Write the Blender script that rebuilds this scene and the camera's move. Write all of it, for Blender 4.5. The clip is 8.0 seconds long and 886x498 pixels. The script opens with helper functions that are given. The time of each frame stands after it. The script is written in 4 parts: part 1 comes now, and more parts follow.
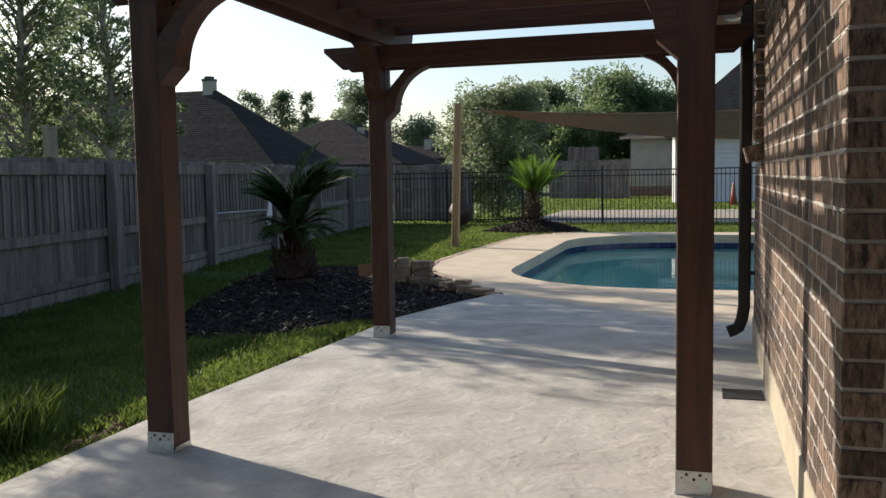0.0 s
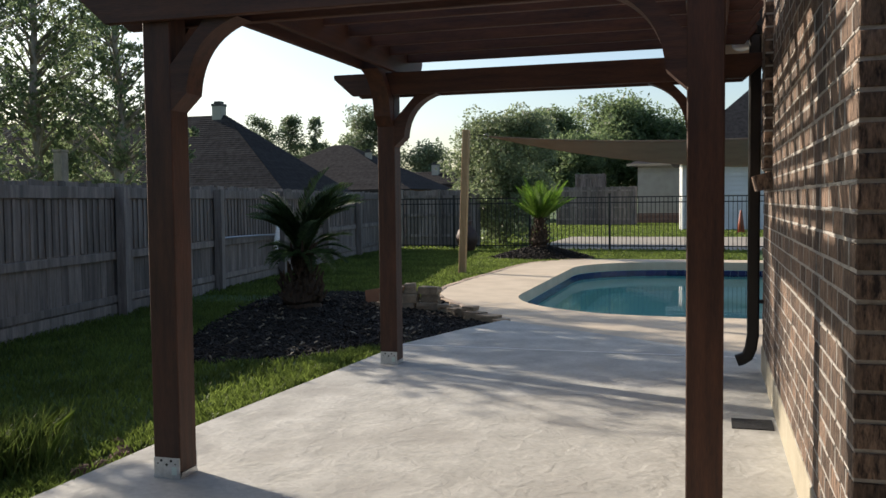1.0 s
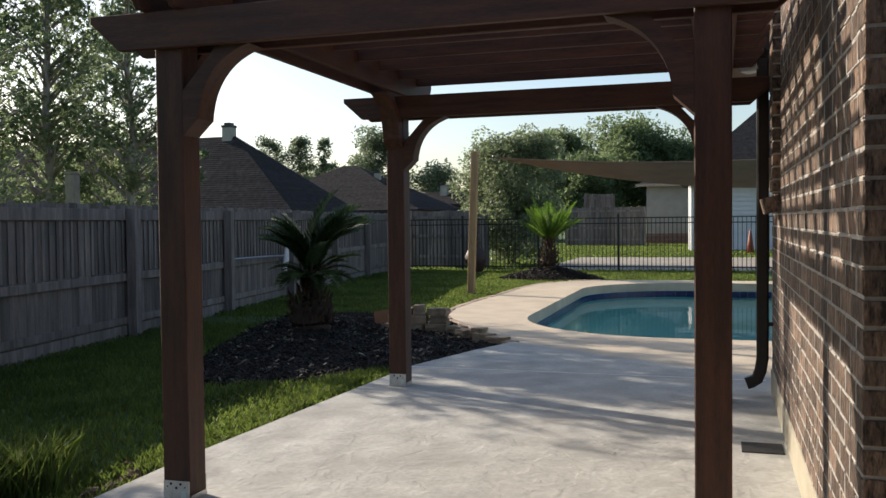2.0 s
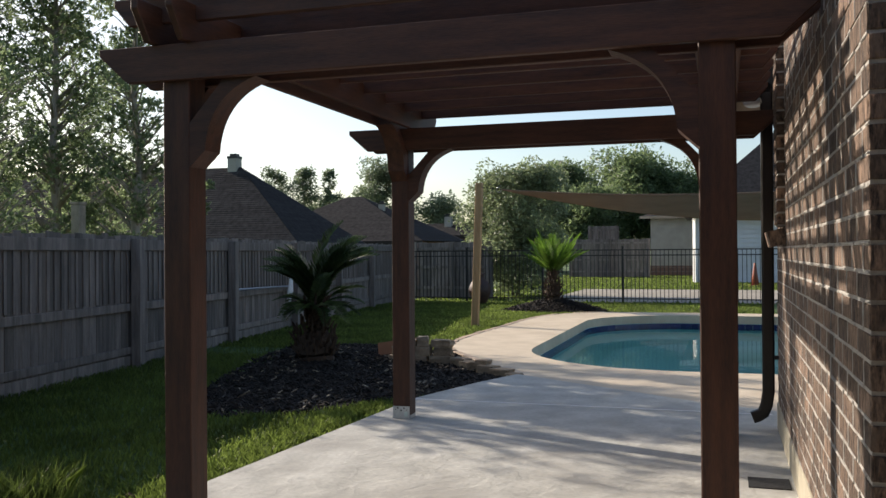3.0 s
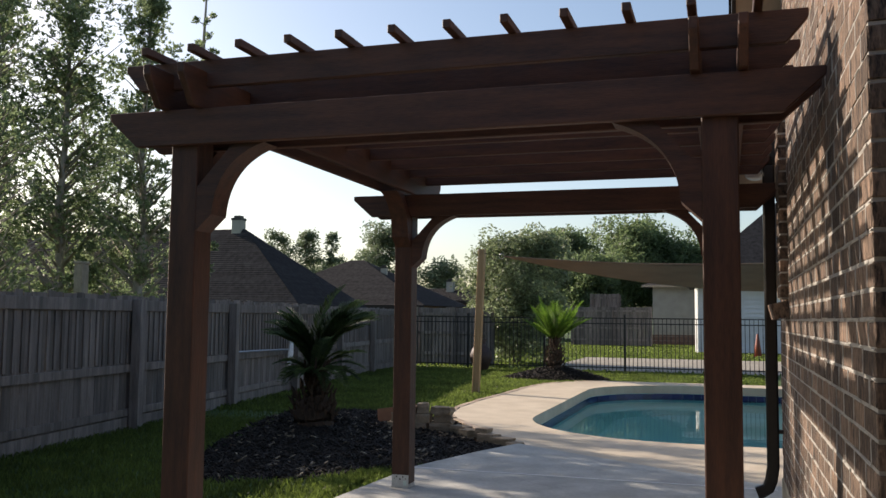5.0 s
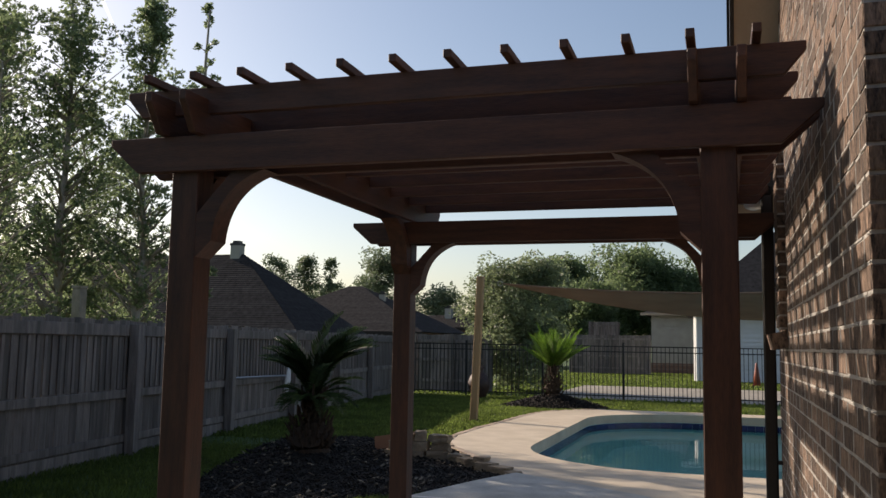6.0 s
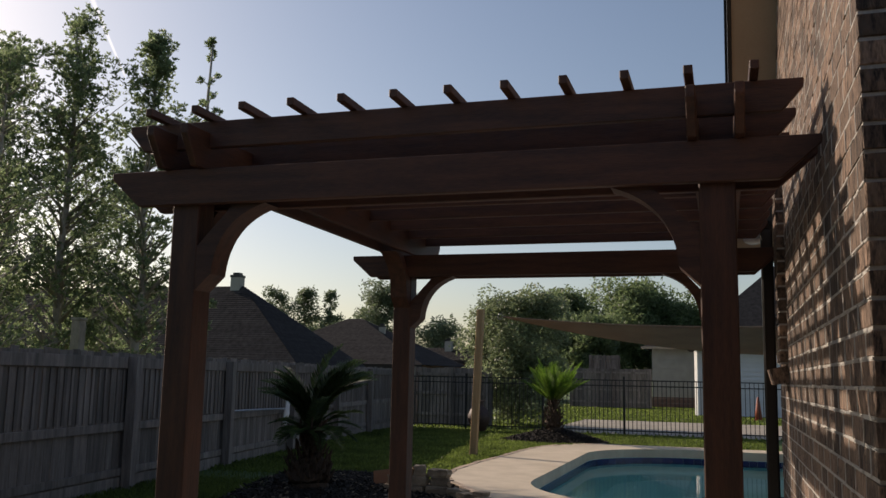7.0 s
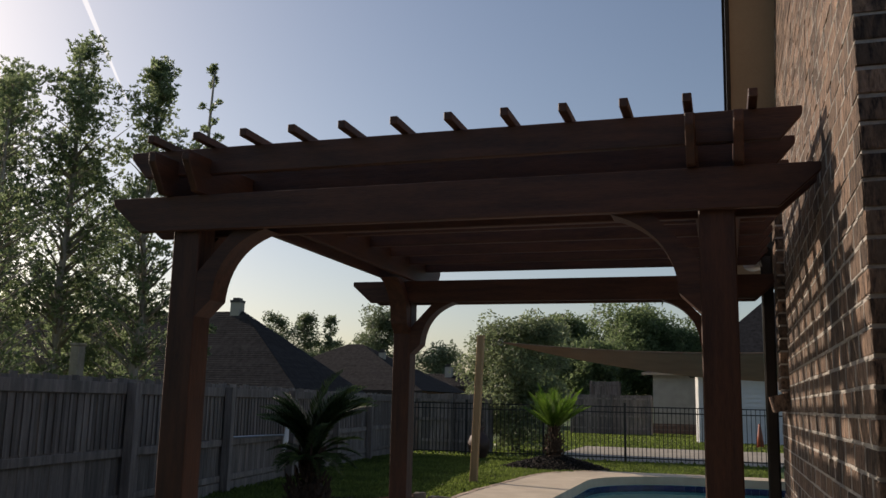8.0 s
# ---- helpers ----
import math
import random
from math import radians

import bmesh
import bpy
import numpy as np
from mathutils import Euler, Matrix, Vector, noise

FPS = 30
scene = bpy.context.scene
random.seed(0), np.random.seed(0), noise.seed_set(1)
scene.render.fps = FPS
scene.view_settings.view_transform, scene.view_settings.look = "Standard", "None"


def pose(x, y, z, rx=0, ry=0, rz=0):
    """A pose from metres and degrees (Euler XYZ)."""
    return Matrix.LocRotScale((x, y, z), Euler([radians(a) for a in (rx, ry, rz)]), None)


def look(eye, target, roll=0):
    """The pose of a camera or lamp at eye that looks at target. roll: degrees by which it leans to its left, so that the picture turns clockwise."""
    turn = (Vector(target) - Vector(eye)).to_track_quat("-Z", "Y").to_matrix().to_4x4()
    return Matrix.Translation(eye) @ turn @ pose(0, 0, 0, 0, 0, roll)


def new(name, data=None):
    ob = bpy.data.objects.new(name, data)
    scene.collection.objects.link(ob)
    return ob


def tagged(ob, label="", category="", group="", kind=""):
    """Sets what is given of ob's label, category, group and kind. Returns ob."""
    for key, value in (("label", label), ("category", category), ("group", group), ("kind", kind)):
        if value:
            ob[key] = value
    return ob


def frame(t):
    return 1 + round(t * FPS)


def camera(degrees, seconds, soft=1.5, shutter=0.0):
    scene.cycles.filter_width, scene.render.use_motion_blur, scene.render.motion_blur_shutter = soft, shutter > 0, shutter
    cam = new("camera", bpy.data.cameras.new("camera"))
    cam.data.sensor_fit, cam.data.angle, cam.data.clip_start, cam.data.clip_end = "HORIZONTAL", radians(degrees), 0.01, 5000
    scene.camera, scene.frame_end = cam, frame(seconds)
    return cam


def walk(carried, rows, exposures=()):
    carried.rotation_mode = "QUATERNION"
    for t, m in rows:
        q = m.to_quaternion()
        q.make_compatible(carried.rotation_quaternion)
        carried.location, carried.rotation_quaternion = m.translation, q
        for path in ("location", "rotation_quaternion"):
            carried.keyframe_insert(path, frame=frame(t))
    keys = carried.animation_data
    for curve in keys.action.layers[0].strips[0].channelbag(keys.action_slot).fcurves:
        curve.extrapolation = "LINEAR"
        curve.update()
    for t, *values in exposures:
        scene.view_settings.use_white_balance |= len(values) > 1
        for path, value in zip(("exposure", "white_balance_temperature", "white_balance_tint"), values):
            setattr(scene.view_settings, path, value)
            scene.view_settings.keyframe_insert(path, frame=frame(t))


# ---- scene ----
cam = camera(52.8, 8.0)
PATH = [
    (0, (0.105, -3.811, 1.364), (-0.454, -1.897, 1.2), -1.0),
    (0.5, (0.099, -3.814, 1.368), (-0.468, -1.9, 1.235), -0.8),
    (1, (0.094, -3.818, 1.371), (-0.479, -1.905, 1.264), -0.6),
    (1.5, (0.1, -3.833, 1.382), (-0.484, -1.922, 1.295), -0.6),
    (3, (0.096, -3.842, 1.395), (-0.504, -1.934, 1.403), -0.4),
    (3.5, (0.083, -3.83, 1.396), (-0.521, -1.925, 1.445), -0.1),
    (4, (0.085, -3.834, 1.402), (-0.519, -1.929, 1.49), 0.2),
    (4.5, (0.09, -3.842, 1.406), (-0.514, -1.939, 1.529), 0.4),
    (6, (0.088, -3.85, 1.416), (-0.511, -1.953, 1.628), 1.0),
    (6.5, (0.09, -3.853, 1.421), (-0.507, -1.961, 1.669), 1.1),
    (7, (0.092, -3.853, 1.423), (-0.506, -1.966, 1.707), 1.2),
    (7.5, (0.092, -3.858, 1.426), (-0.505, -1.975, 1.742), 1.1),
    (8, (0.093, -3.856, 1.428), (-0.504, -1.978, 1.768), 1.3),
]
LIGHTNESS = [(0, 0.6, 6500, 10), (1.5, 0.58, 6500, 10), (3.5, 0.6, 6450, 11), (4.5, 0.6, 6600, 12), (6, 0.25, 6800, 14), (6.5, 0.1, 6900, 15), (7.5, -0.18, 6900, 15), (8, -0.18, 6900, 15)]
walk(cam, [(t, look(eye, target, roll)) for t, eye, target, roll in PATH], LIGHTNESS)

# ---- world, sun and exposure ----
SUN_EL, SUN_AZ = 24.6, 69.2          # height, and degrees to the left of +y
world = bpy.data.worlds.new("sky")
scene.world = world
world.use_nodes = True
wn = world.node_tree.nodes
sky = wn.new("ShaderNodeTexSky")
sky.sky_type = "NISHITA"
sky.sun_disc = False
sky.sun_elevation, sky.sun_rotation = radians(SUN_EL), radians(-SUN_AZ)
sky.air_density, sky.dust_density, sky.ozone_density = 1.0, 1.5, 1.4
world.node_tree.links.new(sky.outputs[0], wn["Background"].inputs[0])
wn["Background"].inputs[1].default_value = 0.117
sun = new("sun", bpy.data.lights.new("sun", "SUN"))
sun.data.energy, sun.data.angle, sun.data.color = 4.5, radians(0.5), (1.0, 0.88, 0.74)
sa, se = radians(SUN_AZ), radians(SUN_EL)
SUN_DIR = Vector((-math.sin(sa) * math.cos(se), math.cos(sa) * math.cos(se), math.sin(se)))
sun.matrix_world = look((-40, 20, 30), Vector((-40, 20, 30)) - SUN_DIR)

# ---- materials ----
def material(name, low, high, scale=6.0, rough=0.8, bump=0.2, stretch=(1, 1, 1), fine=60.0, metal=0.0, piece=0.0, spec=0.5,
             stain=None, stain_scale=0.8, through_light=0.0, bump_size=0.01, crisp=0.0):
    """A surface between two colours, with stains, grain and relief in metres; piece: how far each piece's tone varies."""
    m = bpy.data.materials.new(name)
    m.use_nodes = True
    nodes, links = m.node_tree.nodes, m.node_tree.links
    b = nodes["Principled BSDF"]
    tc = nodes.new("ShaderNodeTexCoord")
    mp = nodes.new("ShaderNodeMapping")
    mp.inputs["Scale"].default_value = stretch
    links.new(tc.outputs["Object"], mp.inputs[0])
    if piece:
        own, far = nodes.new("ShaderNodeObjectInfo"), nodes.new("ShaderNodeMath")
        far.operation, far.inputs[1].default_value = "MULTIPLY", 37.0
        links.new(own.outputs["Random"], far.inputs[0]); links.new(far.outputs[0], mp.inputs["Location"])
    def noise_at(s, detail=4.0):
        n = nodes.new("ShaderNodeTexNoise")
        n.inputs["Scale"].default_value, n.inputs["Detail"].default_value = s, detail
        links.new(mp.outputs[0], n.inputs["Vector"])
        return n.outputs[0]
    coarse, grain = noise_at(scale), noise_at(fine, 3.0)
    mix = nodes.new("ShaderNodeMix"); mix.data_type = "RGBA"
    mix.inputs["A"].default_value, mix.inputs["B"].default_value = (*low, 1), (*high, 1)
    add = nodes.new("ShaderNodeMath"); add.operation = "MULTIPLY_ADD"
    links.new(grain, add.inputs[0]); add.inputs[1].default_value = 0.5
    links.new(coarse, add.inputs[2])
    rng = nodes.new("ShaderNodeMapRange")
    rng.inputs["From Min"].default_value, rng.inputs["From Max"].default_value = 0.5 + crisp, 1.0 - crisp
    links.new(add.outputs[0], rng.inputs[0])
    links.new(rng.outputs[0], mix.inputs["Factor"])
    colour = mix.outputs["Result"]
    if stain:
        ramp = nodes.new("ShaderNodeMapRange")
        ramp.inputs["From Min"].default_value, ramp.inputs["From Max"].default_value = 0.5, 0.72
        links.new(noise_at(stain_scale, 5.0), ramp.inputs[0])
        over = nodes.new("ShaderNodeMix"); over.data_type = "RGBA"
        over.inputs["B"].default_value = (*stain, 1)
        links.new(ramp.outputs[0], over.inputs["Factor"]); links.new(colour, over.inputs["A"])
        colour = over.outputs["Result"]
    if piece:
        info = nodes.new("ShaderNodeObjectInfo"); geo = nodes.new("ShaderNodeNewGeometry")
        two = nodes.new("ShaderNodeMath"); two.operation = "ADD"
        links.new(info.outputs["Random"], two.inputs[0]); links.new(geo.outputs["Random Per Island"], two.inputs[1])
        fr = nodes.new("ShaderNodeMath"); fr.operation = "FRACT"
        links.new(two.outputs[0], fr.inputs[0])
        val = nodes.new("ShaderNodeMapRange")
        val.inputs["To Min"].default_value, val.inputs["To Max"].default_value = 1 - piece, 1 + piece
        links.new(fr.outputs[0], val.inputs[0])
        hsv = nodes.new("ShaderNodeHueSaturation")
        links.new(val.outputs[0], hsv.inputs["Value"]); links.new(colour, hsv.inputs["Color"])
        colour = hsv.outputs[0]
    links.new(colour, b.inputs["Base Color"])
    b.inputs["Roughness"].default_value, b.inputs["Metallic"].default_value = rough, metal
    b.inputs["Specular IOR Level"].default_value = spec
    if bump:
        bp = nodes.new("ShaderNodeBump")
        bp.inputs["Strength"].default_value, bp.inputs["Distance"].default_value = bump, bump_size
        links.new(add.outputs[0], bp.inputs["Height"]); links.new(bp.outputs[0], b.inputs["Normal"])
    if through_light:
        tr = nodes.new("ShaderNodeBsdfTranslucent"); ms = nodes.new("ShaderNodeMixShader")
        bright = nodes.new("ShaderNodeHueSaturation"); bright.inputs["Value"].default_value = 1.6
        links.new(colour, bright.inputs["Color"]); links.new(bright.outputs[0], tr.inputs[0])
        ms.inputs[0].default_value = through_light
        links.new(b.outputs[0], ms.inputs[1]); links.new(tr.outputs[0], ms.inputs[2])
        links.new(ms.outputs[0], nodes["Material Output"].inputs[0])
    return m

def trowelled(m, scale, depth):
    """Adds sweeping trowel marks to a slab's relief."""
    nodes, links = m.node_tree.nodes, m.node_tree.links
    b = nodes["Principled BSDF"]
    first = b.inputs["Normal"].links[0].from_node
    tc, n, mr, bp = nodes.new("ShaderNodeTexCoord"), nodes.new("ShaderNodeTexNoise"), nodes.new("ShaderNodeMapRange"), nodes.new("ShaderNodeBump")
    n.inputs["Scale"].default_value, n.inputs["Detail"].default_value, n.inputs["Distortion"].default_value = scale, 8.0, 0.9
    mr.inputs["From Min"].default_value, mr.inputs["From Max"].default_value = 0.42, 0.58
    links.new(tc.outputs["Object"], n.inputs["Vector"]); links.new(n.outputs[0], mr.inputs[0]); links.new(mr.outputs[0], bp.inputs["Height"])
    bp.inputs["Strength"].default_value, bp.inputs["Distance"].default_value = 0.8, depth
    links.new(first.outputs[0], bp.inputs["Normal"]); links.new(bp.outputs[0], b.inputs["Normal"])
    return m

def leaf(name, low, high, glow=0.4, rough=0.45):
    return material(name, low, high, scale=1.2, rough=rough, bump=0, fine=9, piece=0.35, through_light=glow)

CEDAR = material("stained_cedar", (0.036, 0.0132, 0.0072), (0.098, 0.0365, 0.0175), 5, 0.6, 0.3, (5, 5, 0.5), 40, piece=0.15)
CEDAR_X = material("stained_cedar_lengthwise_x", (0.036, 0.0132, 0.0072), (0.098, 0.0365, 0.0175), 5, 0.6, 0.3, (0.5, 5, 5), 40, piece=0.15)
CEDAR_Y = material("stained_cedar_lengthwise_y", (0.036, 0.0132, 0.0072), (0.098, 0.0365, 0.0175), 5, 0.6, 0.3, (5, 0.5, 5), 40, piece=0.15)
GALV = material("galvanised_steel", (0.45, 0.46, 0.47), (0.62, 0.63, 0.64), 30, 0.42, 0.05, fine=120, metal=0.9)
HOLE = material("dark_hole", (0.01, 0.01, 0.01), (0.02, 0.02, 0.02), bump=0)
STICKER = material("pale_sticker", (0.5, 0.62, 0.6), (0.6, 0.7, 0.68), bump=0)
SLAB = material("trowelled_concrete", (0.355, 0.347, 0.315), (0.55, 0.54, 0.495), 3.5, 0.85, 0.7, fine=26, stain=(0.35, 0.336, 0.305), stain_scale=1.6, bump_size=0.012)
trowelled(SLAB, 5.0, 0.0034)
DECK = material("tan_deck_concrete", (0.495, 0.408, 0.297), (0.635, 0.537, 0.408), 2.5, 0.85, 0.3, fine=70, stain=(0.45, 0.375, 0.275), stain_scale=0.5)
EDGING = material("edging_brick", (0.38, 0.28, 0.20), (0.54, 0.42, 0.31), 20, 0.9, 0.4, piece=0.3)
BRICK = material("wire_cut_brick", (0.024, 0.016, 0.013), (0.25, 0.166, 0.116), 17, 0.9, 1.0, (1.5, 3.0, 0.85), 66, piece=0.5, crisp=0.07, bump_size=0.018, stain=(0.16, 0.112, 0.080), stain_scale=9)
MORTAR = material("grey_mortar", (0.31, 0.29, 0.26), (0.50, 0.47, 0.43), 20, 0.95, 0.6, fine=90)
JOINT = material("pale_joint_filler", (0.72, 0.70, 0.67), (0.82, 0.80, 0.77), 9, 0.8, 0.1)
PLINTH = material("painted_foundation", (0.33, 0.295, 0.22), (0.43, 0.385, 0.29), 4, 0.85, 0.3, fine=50)
TRIM = material("tan_painted_trim", (0.36, 0.28, 0.20), (0.42, 0.33, 0.24), 3, 0.6, 0.05)
DARK_METAL = material("dark_brown_metal", (0.012, 0.010, 0.009), (0.022, 0.019, 0.017), 8, 0.35, 0.03, piece=0.1)
IRON = material("black_iron", (0.008, 0.008, 0.008), (0.018, 0.018, 0.018), 30, 0.4, 0.1)
FENCE = material("weathered_fence_wood", (0.112, 0.095, 0.087), (0.265, 0.226, 0.204), 3, 0.9, 0.5, (6, 6, 0.6), 30, piece=0.28, stain=(0.10, 0.09, 0.08), stain_scale=1.2)
PINE = material("treated_pine", (0.30, 0.19, 0.09), (0.46, 0.31, 0.16), 4, 0.8, 0.4, (6, 6, 0.5), 35)
LAWN = material("lawn_soil", (0.032, 0.064, 0.012), (0.075, 0.13, 0.026), 6, 0.95, 0.8, fine=45, stain=(0.066, 0.11, 0.028), stain_scale=0.6, bump_size=0.03)
GRASS = leaf("grass_blades", (0.050, 0.072, 0.016), (0.132, 0.178, 0.040), 0.65, 0.5)
MULCH = material("dark_mulch", (0.006, 0.005, 0.004), (0.022, 0.016, 0.013), 30, 0.9, 0.8, fine=80, spec=0.2)
CHIP = material("mulch_chips", (0.005, 0.004, 0.003), (0.034, 0.025, 0.018), 35, 0.75, 0.3, piece=0.85, spec=0.3)
STRAW = material("dry_straw", (0.12, 0.09, 0.06), (0.30, 0.24, 0.16), 20, 0.7, 0.1, piece=0.4)
STONE = material("tan_landscape_stone", (0.21, 0.155, 0.10), (0.39, 0.29, 0.195), 9, 0.95, 0.8, fine=45, piece=0.25)
EARTH = material("bare_earth", (0.07, 0.04, 0.025), (0.16, 0.09, 0.06), 25, 0.95, 0.9)
TERRACOTTA = material("terracotta_board", (0.26, 0.11, 0.05), (0.38, 0.17, 0.08), 6, 0.85, 0.3)
CLAY = material("dark_clay", (0.035, 0.018, 0.014), (0.08, 0.038, 0.026), 7, 0.6, 0.2)
PLASTER = material("pool_plaster", (0.50, 0.95, 0.85), (0.58, 0.97, 0.89), 1.5, 0.8, 0.05)
TILE = material("blue_pool_tile", (0.007, 0.016, 0.072), (0.015, 0.036, 0.135), 12, 0.2, 0.05, piece=0.18)
BARK = material("bark", (0.10, 0.085, 0.065), (0.24, 0.205, 0.16), 8, 0.95, 0.9, (3, 3, 0.7), 40)
PALE_BARK = material("pale_bark", (0.22, 0.20, 0.16), (0.40, 0.36, 0.30), 6, 0.9, 0.6, (2, 2, 0.8), 40)
PALM_BARK = material("palm_fibre", (0.03, 0.019, 0.013), (0.10, 0.062, 0.037), 12, 0.95, 0.9, (3, 3, 1), 50)
LEAF_TALL = leaf("tall_tree_leaves", (0.105, 0.142, 0.070), (0.19, 0.238, 0.125), 0.62)
LEAF_OLIVE = leaf("grey_green_leaves", (0.11, 0.14, 0.07), (0.20, 0.24, 0.13), 0.45)
LEAF_OAK = leaf("oak_leaves", (0.085, 0.122, 0.054), (0.16, 0.208, 0.098), 0.6)
# Far leaves: both tones paled to put the haze of distance into the colour.
LEAF_PINE = leaf("hazed_pine_leaves", (0.09, 0.12, 0.07), (0.16, 0.195, 0.115), 0.45)
FROND = leaf("palm_frond", (0.036, 0.062, 0.024), (0.078, 0.122, 0.042), 0.4)
SAGO = leaf("sago_frond", (0.07, 0.14, 0.015), (0.14, 0.23, 0.03), 0.45)
SAIL = material("tan_sail_cloth", (0.20, 0.138, 0.098), (0.265, 0.185, 0.133), 2, 0.9, 0.1, through_light=0.2)
WHITE_SIDING = material("white_siding", (0.58, 0.58, 0.60), (0.68, 0.68, 0.70), 2, 0.6, 0.05)
CREAM_SIDING = material("cream_siding", (0.30, 0.285, 0.24), (0.38, 0.365, 0.31), 2, 0.7, 0.05)
WHITE_PAINT = material("white_paint", (0.72, 0.72, 0.70), (0.82, 0.82, 0.80), 4, 0.5, 0.05)
SHINGLE = material("grey_brown_shingle", (0.026, 0.024, 0.024), (0.060, 0.055, 0.054), 5, 0.95, 0.5, fine=12, piece=0.12, spec=0.1)
HOUSE_BRICK = material("far_house_brick", (0.14, 0.085, 0.065), (0.24, 0.15, 0.11), 6, 0.9, 0.2)
DRIVE = material("driveway_concrete", (0.24, 0.212, 0.17), (0.38, 0.34, 0.28), 1.5, 0.9, 0.2)
CONE = material("faded_orange_plastic", (0.24, 0.06, 0.035), (0.32, 0.09, 0.05), 9, 0.5, 0.05)
BLUE_POLE = material("grey_blue_pole", (0.32, 0.34, 0.42), (0.42, 0.44, 0.52), 9, 0.3, 0.03, metal=0.6)
NET = material("white_netting", (0.6, 0.6, 0.62), (0.75, 0.75, 0.77), 30, 0.8, 0.3)
LAMP_GLASS = material("white_lamp_glass", (0.7, 0.7, 0.68), (0.78, 0.78, 0.76), 9, 0.25, 0)
SOIL = material("dark_vent_rubber", (0.007, 0.0065, 0.006), (0.014, 0.013, 0.012), 30, 0.8, 0.5)

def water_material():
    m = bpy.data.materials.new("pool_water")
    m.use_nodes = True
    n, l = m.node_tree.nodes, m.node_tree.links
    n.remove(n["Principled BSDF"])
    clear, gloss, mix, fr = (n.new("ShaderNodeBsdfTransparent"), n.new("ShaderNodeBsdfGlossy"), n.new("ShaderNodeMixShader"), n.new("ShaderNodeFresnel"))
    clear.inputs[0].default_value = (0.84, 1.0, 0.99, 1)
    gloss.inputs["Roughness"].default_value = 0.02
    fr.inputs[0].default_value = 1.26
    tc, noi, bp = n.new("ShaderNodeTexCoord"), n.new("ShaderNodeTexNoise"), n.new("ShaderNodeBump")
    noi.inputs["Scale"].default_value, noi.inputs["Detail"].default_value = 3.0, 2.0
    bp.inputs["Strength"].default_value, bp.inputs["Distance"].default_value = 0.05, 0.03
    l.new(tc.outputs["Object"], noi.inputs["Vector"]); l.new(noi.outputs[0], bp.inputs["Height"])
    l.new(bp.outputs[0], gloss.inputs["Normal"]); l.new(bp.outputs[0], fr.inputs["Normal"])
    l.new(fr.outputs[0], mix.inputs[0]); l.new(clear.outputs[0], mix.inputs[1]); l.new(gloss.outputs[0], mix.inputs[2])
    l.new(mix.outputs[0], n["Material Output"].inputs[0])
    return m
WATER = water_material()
def vapour_material():
    """Thin ice cloud: glow stands in for sunlight, and the sky shows through it."""
    m = bpy.data.materials.new("glowing_vapour")
    m.use_nodes = True
    n, l = m.node_tree.nodes, m.node_tree.links
    n.remove(n["Principled BSDF"])
    clear, glow, mix = n.new("ShaderNodeBsdfTransparent"), n.new("ShaderNodeEmission"), n.new("ShaderNodeMixShader")
    glow.inputs[0].default_value, glow.inputs[1].default_value, mix.inputs[0].default_value = (1.0, 0.99, 0.98, 1), 1.4, 0.28
    l.new(clear.outputs[0], mix.inputs[1]); l.new(glow.outputs[0], mix.inputs[2]); l.new(mix.outputs[0], n["Material Output"].inputs[0])
    return m
VAPOUR = vapour_material()

# ---- mesh helpers ----
def box(bm, x0, x1, y0, y1, z0, z1, m=None):
    vs = [bm.verts.new(Vector(p) if m is None else m @ Vector(p)) for p in
          ((x0, y0, z0), (x1, y0, z0), (x1, y1, z0), (x0, y1, z0), (x0, y0, z1), (x1, y0, z1), (x1, y1, z1), (x0, y1, z1))]
    for f in ((3, 2, 1, 0), (4, 5, 6, 7), (0, 1, 5, 4), (1, 2, 6, 5), (2, 3, 7, 6), (3, 0, 4, 7)):
        bm.faces.new([vs[i] for i in f])
    return vs

def slab_of(bm, outline, axis, a, b):
    """A board: a flat outline of two coordinates, drawn out along an axis from a to b."""
    def at(p, q, d):
        return {"x": (d, p, q), "y": (p, d, q), "z": (p, q, d)}[axis]
    lo = [bm.verts.new(at(p, q, a)) for p, q in outline]
    hi = [bm.verts.new(at(p, q, b)) for p, q in outline]
    bm.faces.new(lo); bm.faces.new(hi[::-1])
    for i in range(len(lo)):
        j = (i + 1) % len(lo)
        bm.faces.new((lo[j], lo[i], hi[i], hi[j]))
    bmesh.ops.recalc_face_normals(bm, faces=bm.faces[:])

def tube(bm, path, radii, sides=8, squash=1.0):
    rings = []
    for i, p in enumerate(path):
        p = Vector(p)
        d = (Vector(path[min(i + 1, len(path) - 1)]) - Vector(path[max(i - 1, 0)])).normalized()
        u = d.orthogonal().normalized() if abs(d.z) < 0.9 else Vector((1, 0, 0)).cross(d).normalized()
        v = d.cross(u)
        r = radii[i] if isinstance(radii, (list, tuple)) else radii
        rings.append([bm.verts.new(p + r * (math.cos(a) * u + squash * math.sin(a) * v)) for a in (2 * math.pi * k / sides for k in range(sides))])
    for a, b in zip(rings, rings[1:]):
        for k in range(sides):
            bm.faces.new((a[k], a[(k + 1) % sides], b[(k + 1) % sides], b[k]))
    bm.faces.new(rings[0][::-1]); bm.faces.new(rings[-1])

def bevel(bm, w, seg=1):
    bmesh.ops.bevel(bm, geom=bm.edges[:], offset=w, segments=seg, affect="EDGES", profile=0.5)

def mesh_of(name, bm, mat, smooth=False):
    me = bpy.data.meshes.new(name)
    bm.to_mesh(me); bm.free()
    me.materials.append(mat)
    if smooth:
        me.polygons.foreach_set("use_smooth", [True] * len(me.polygons))
    return me

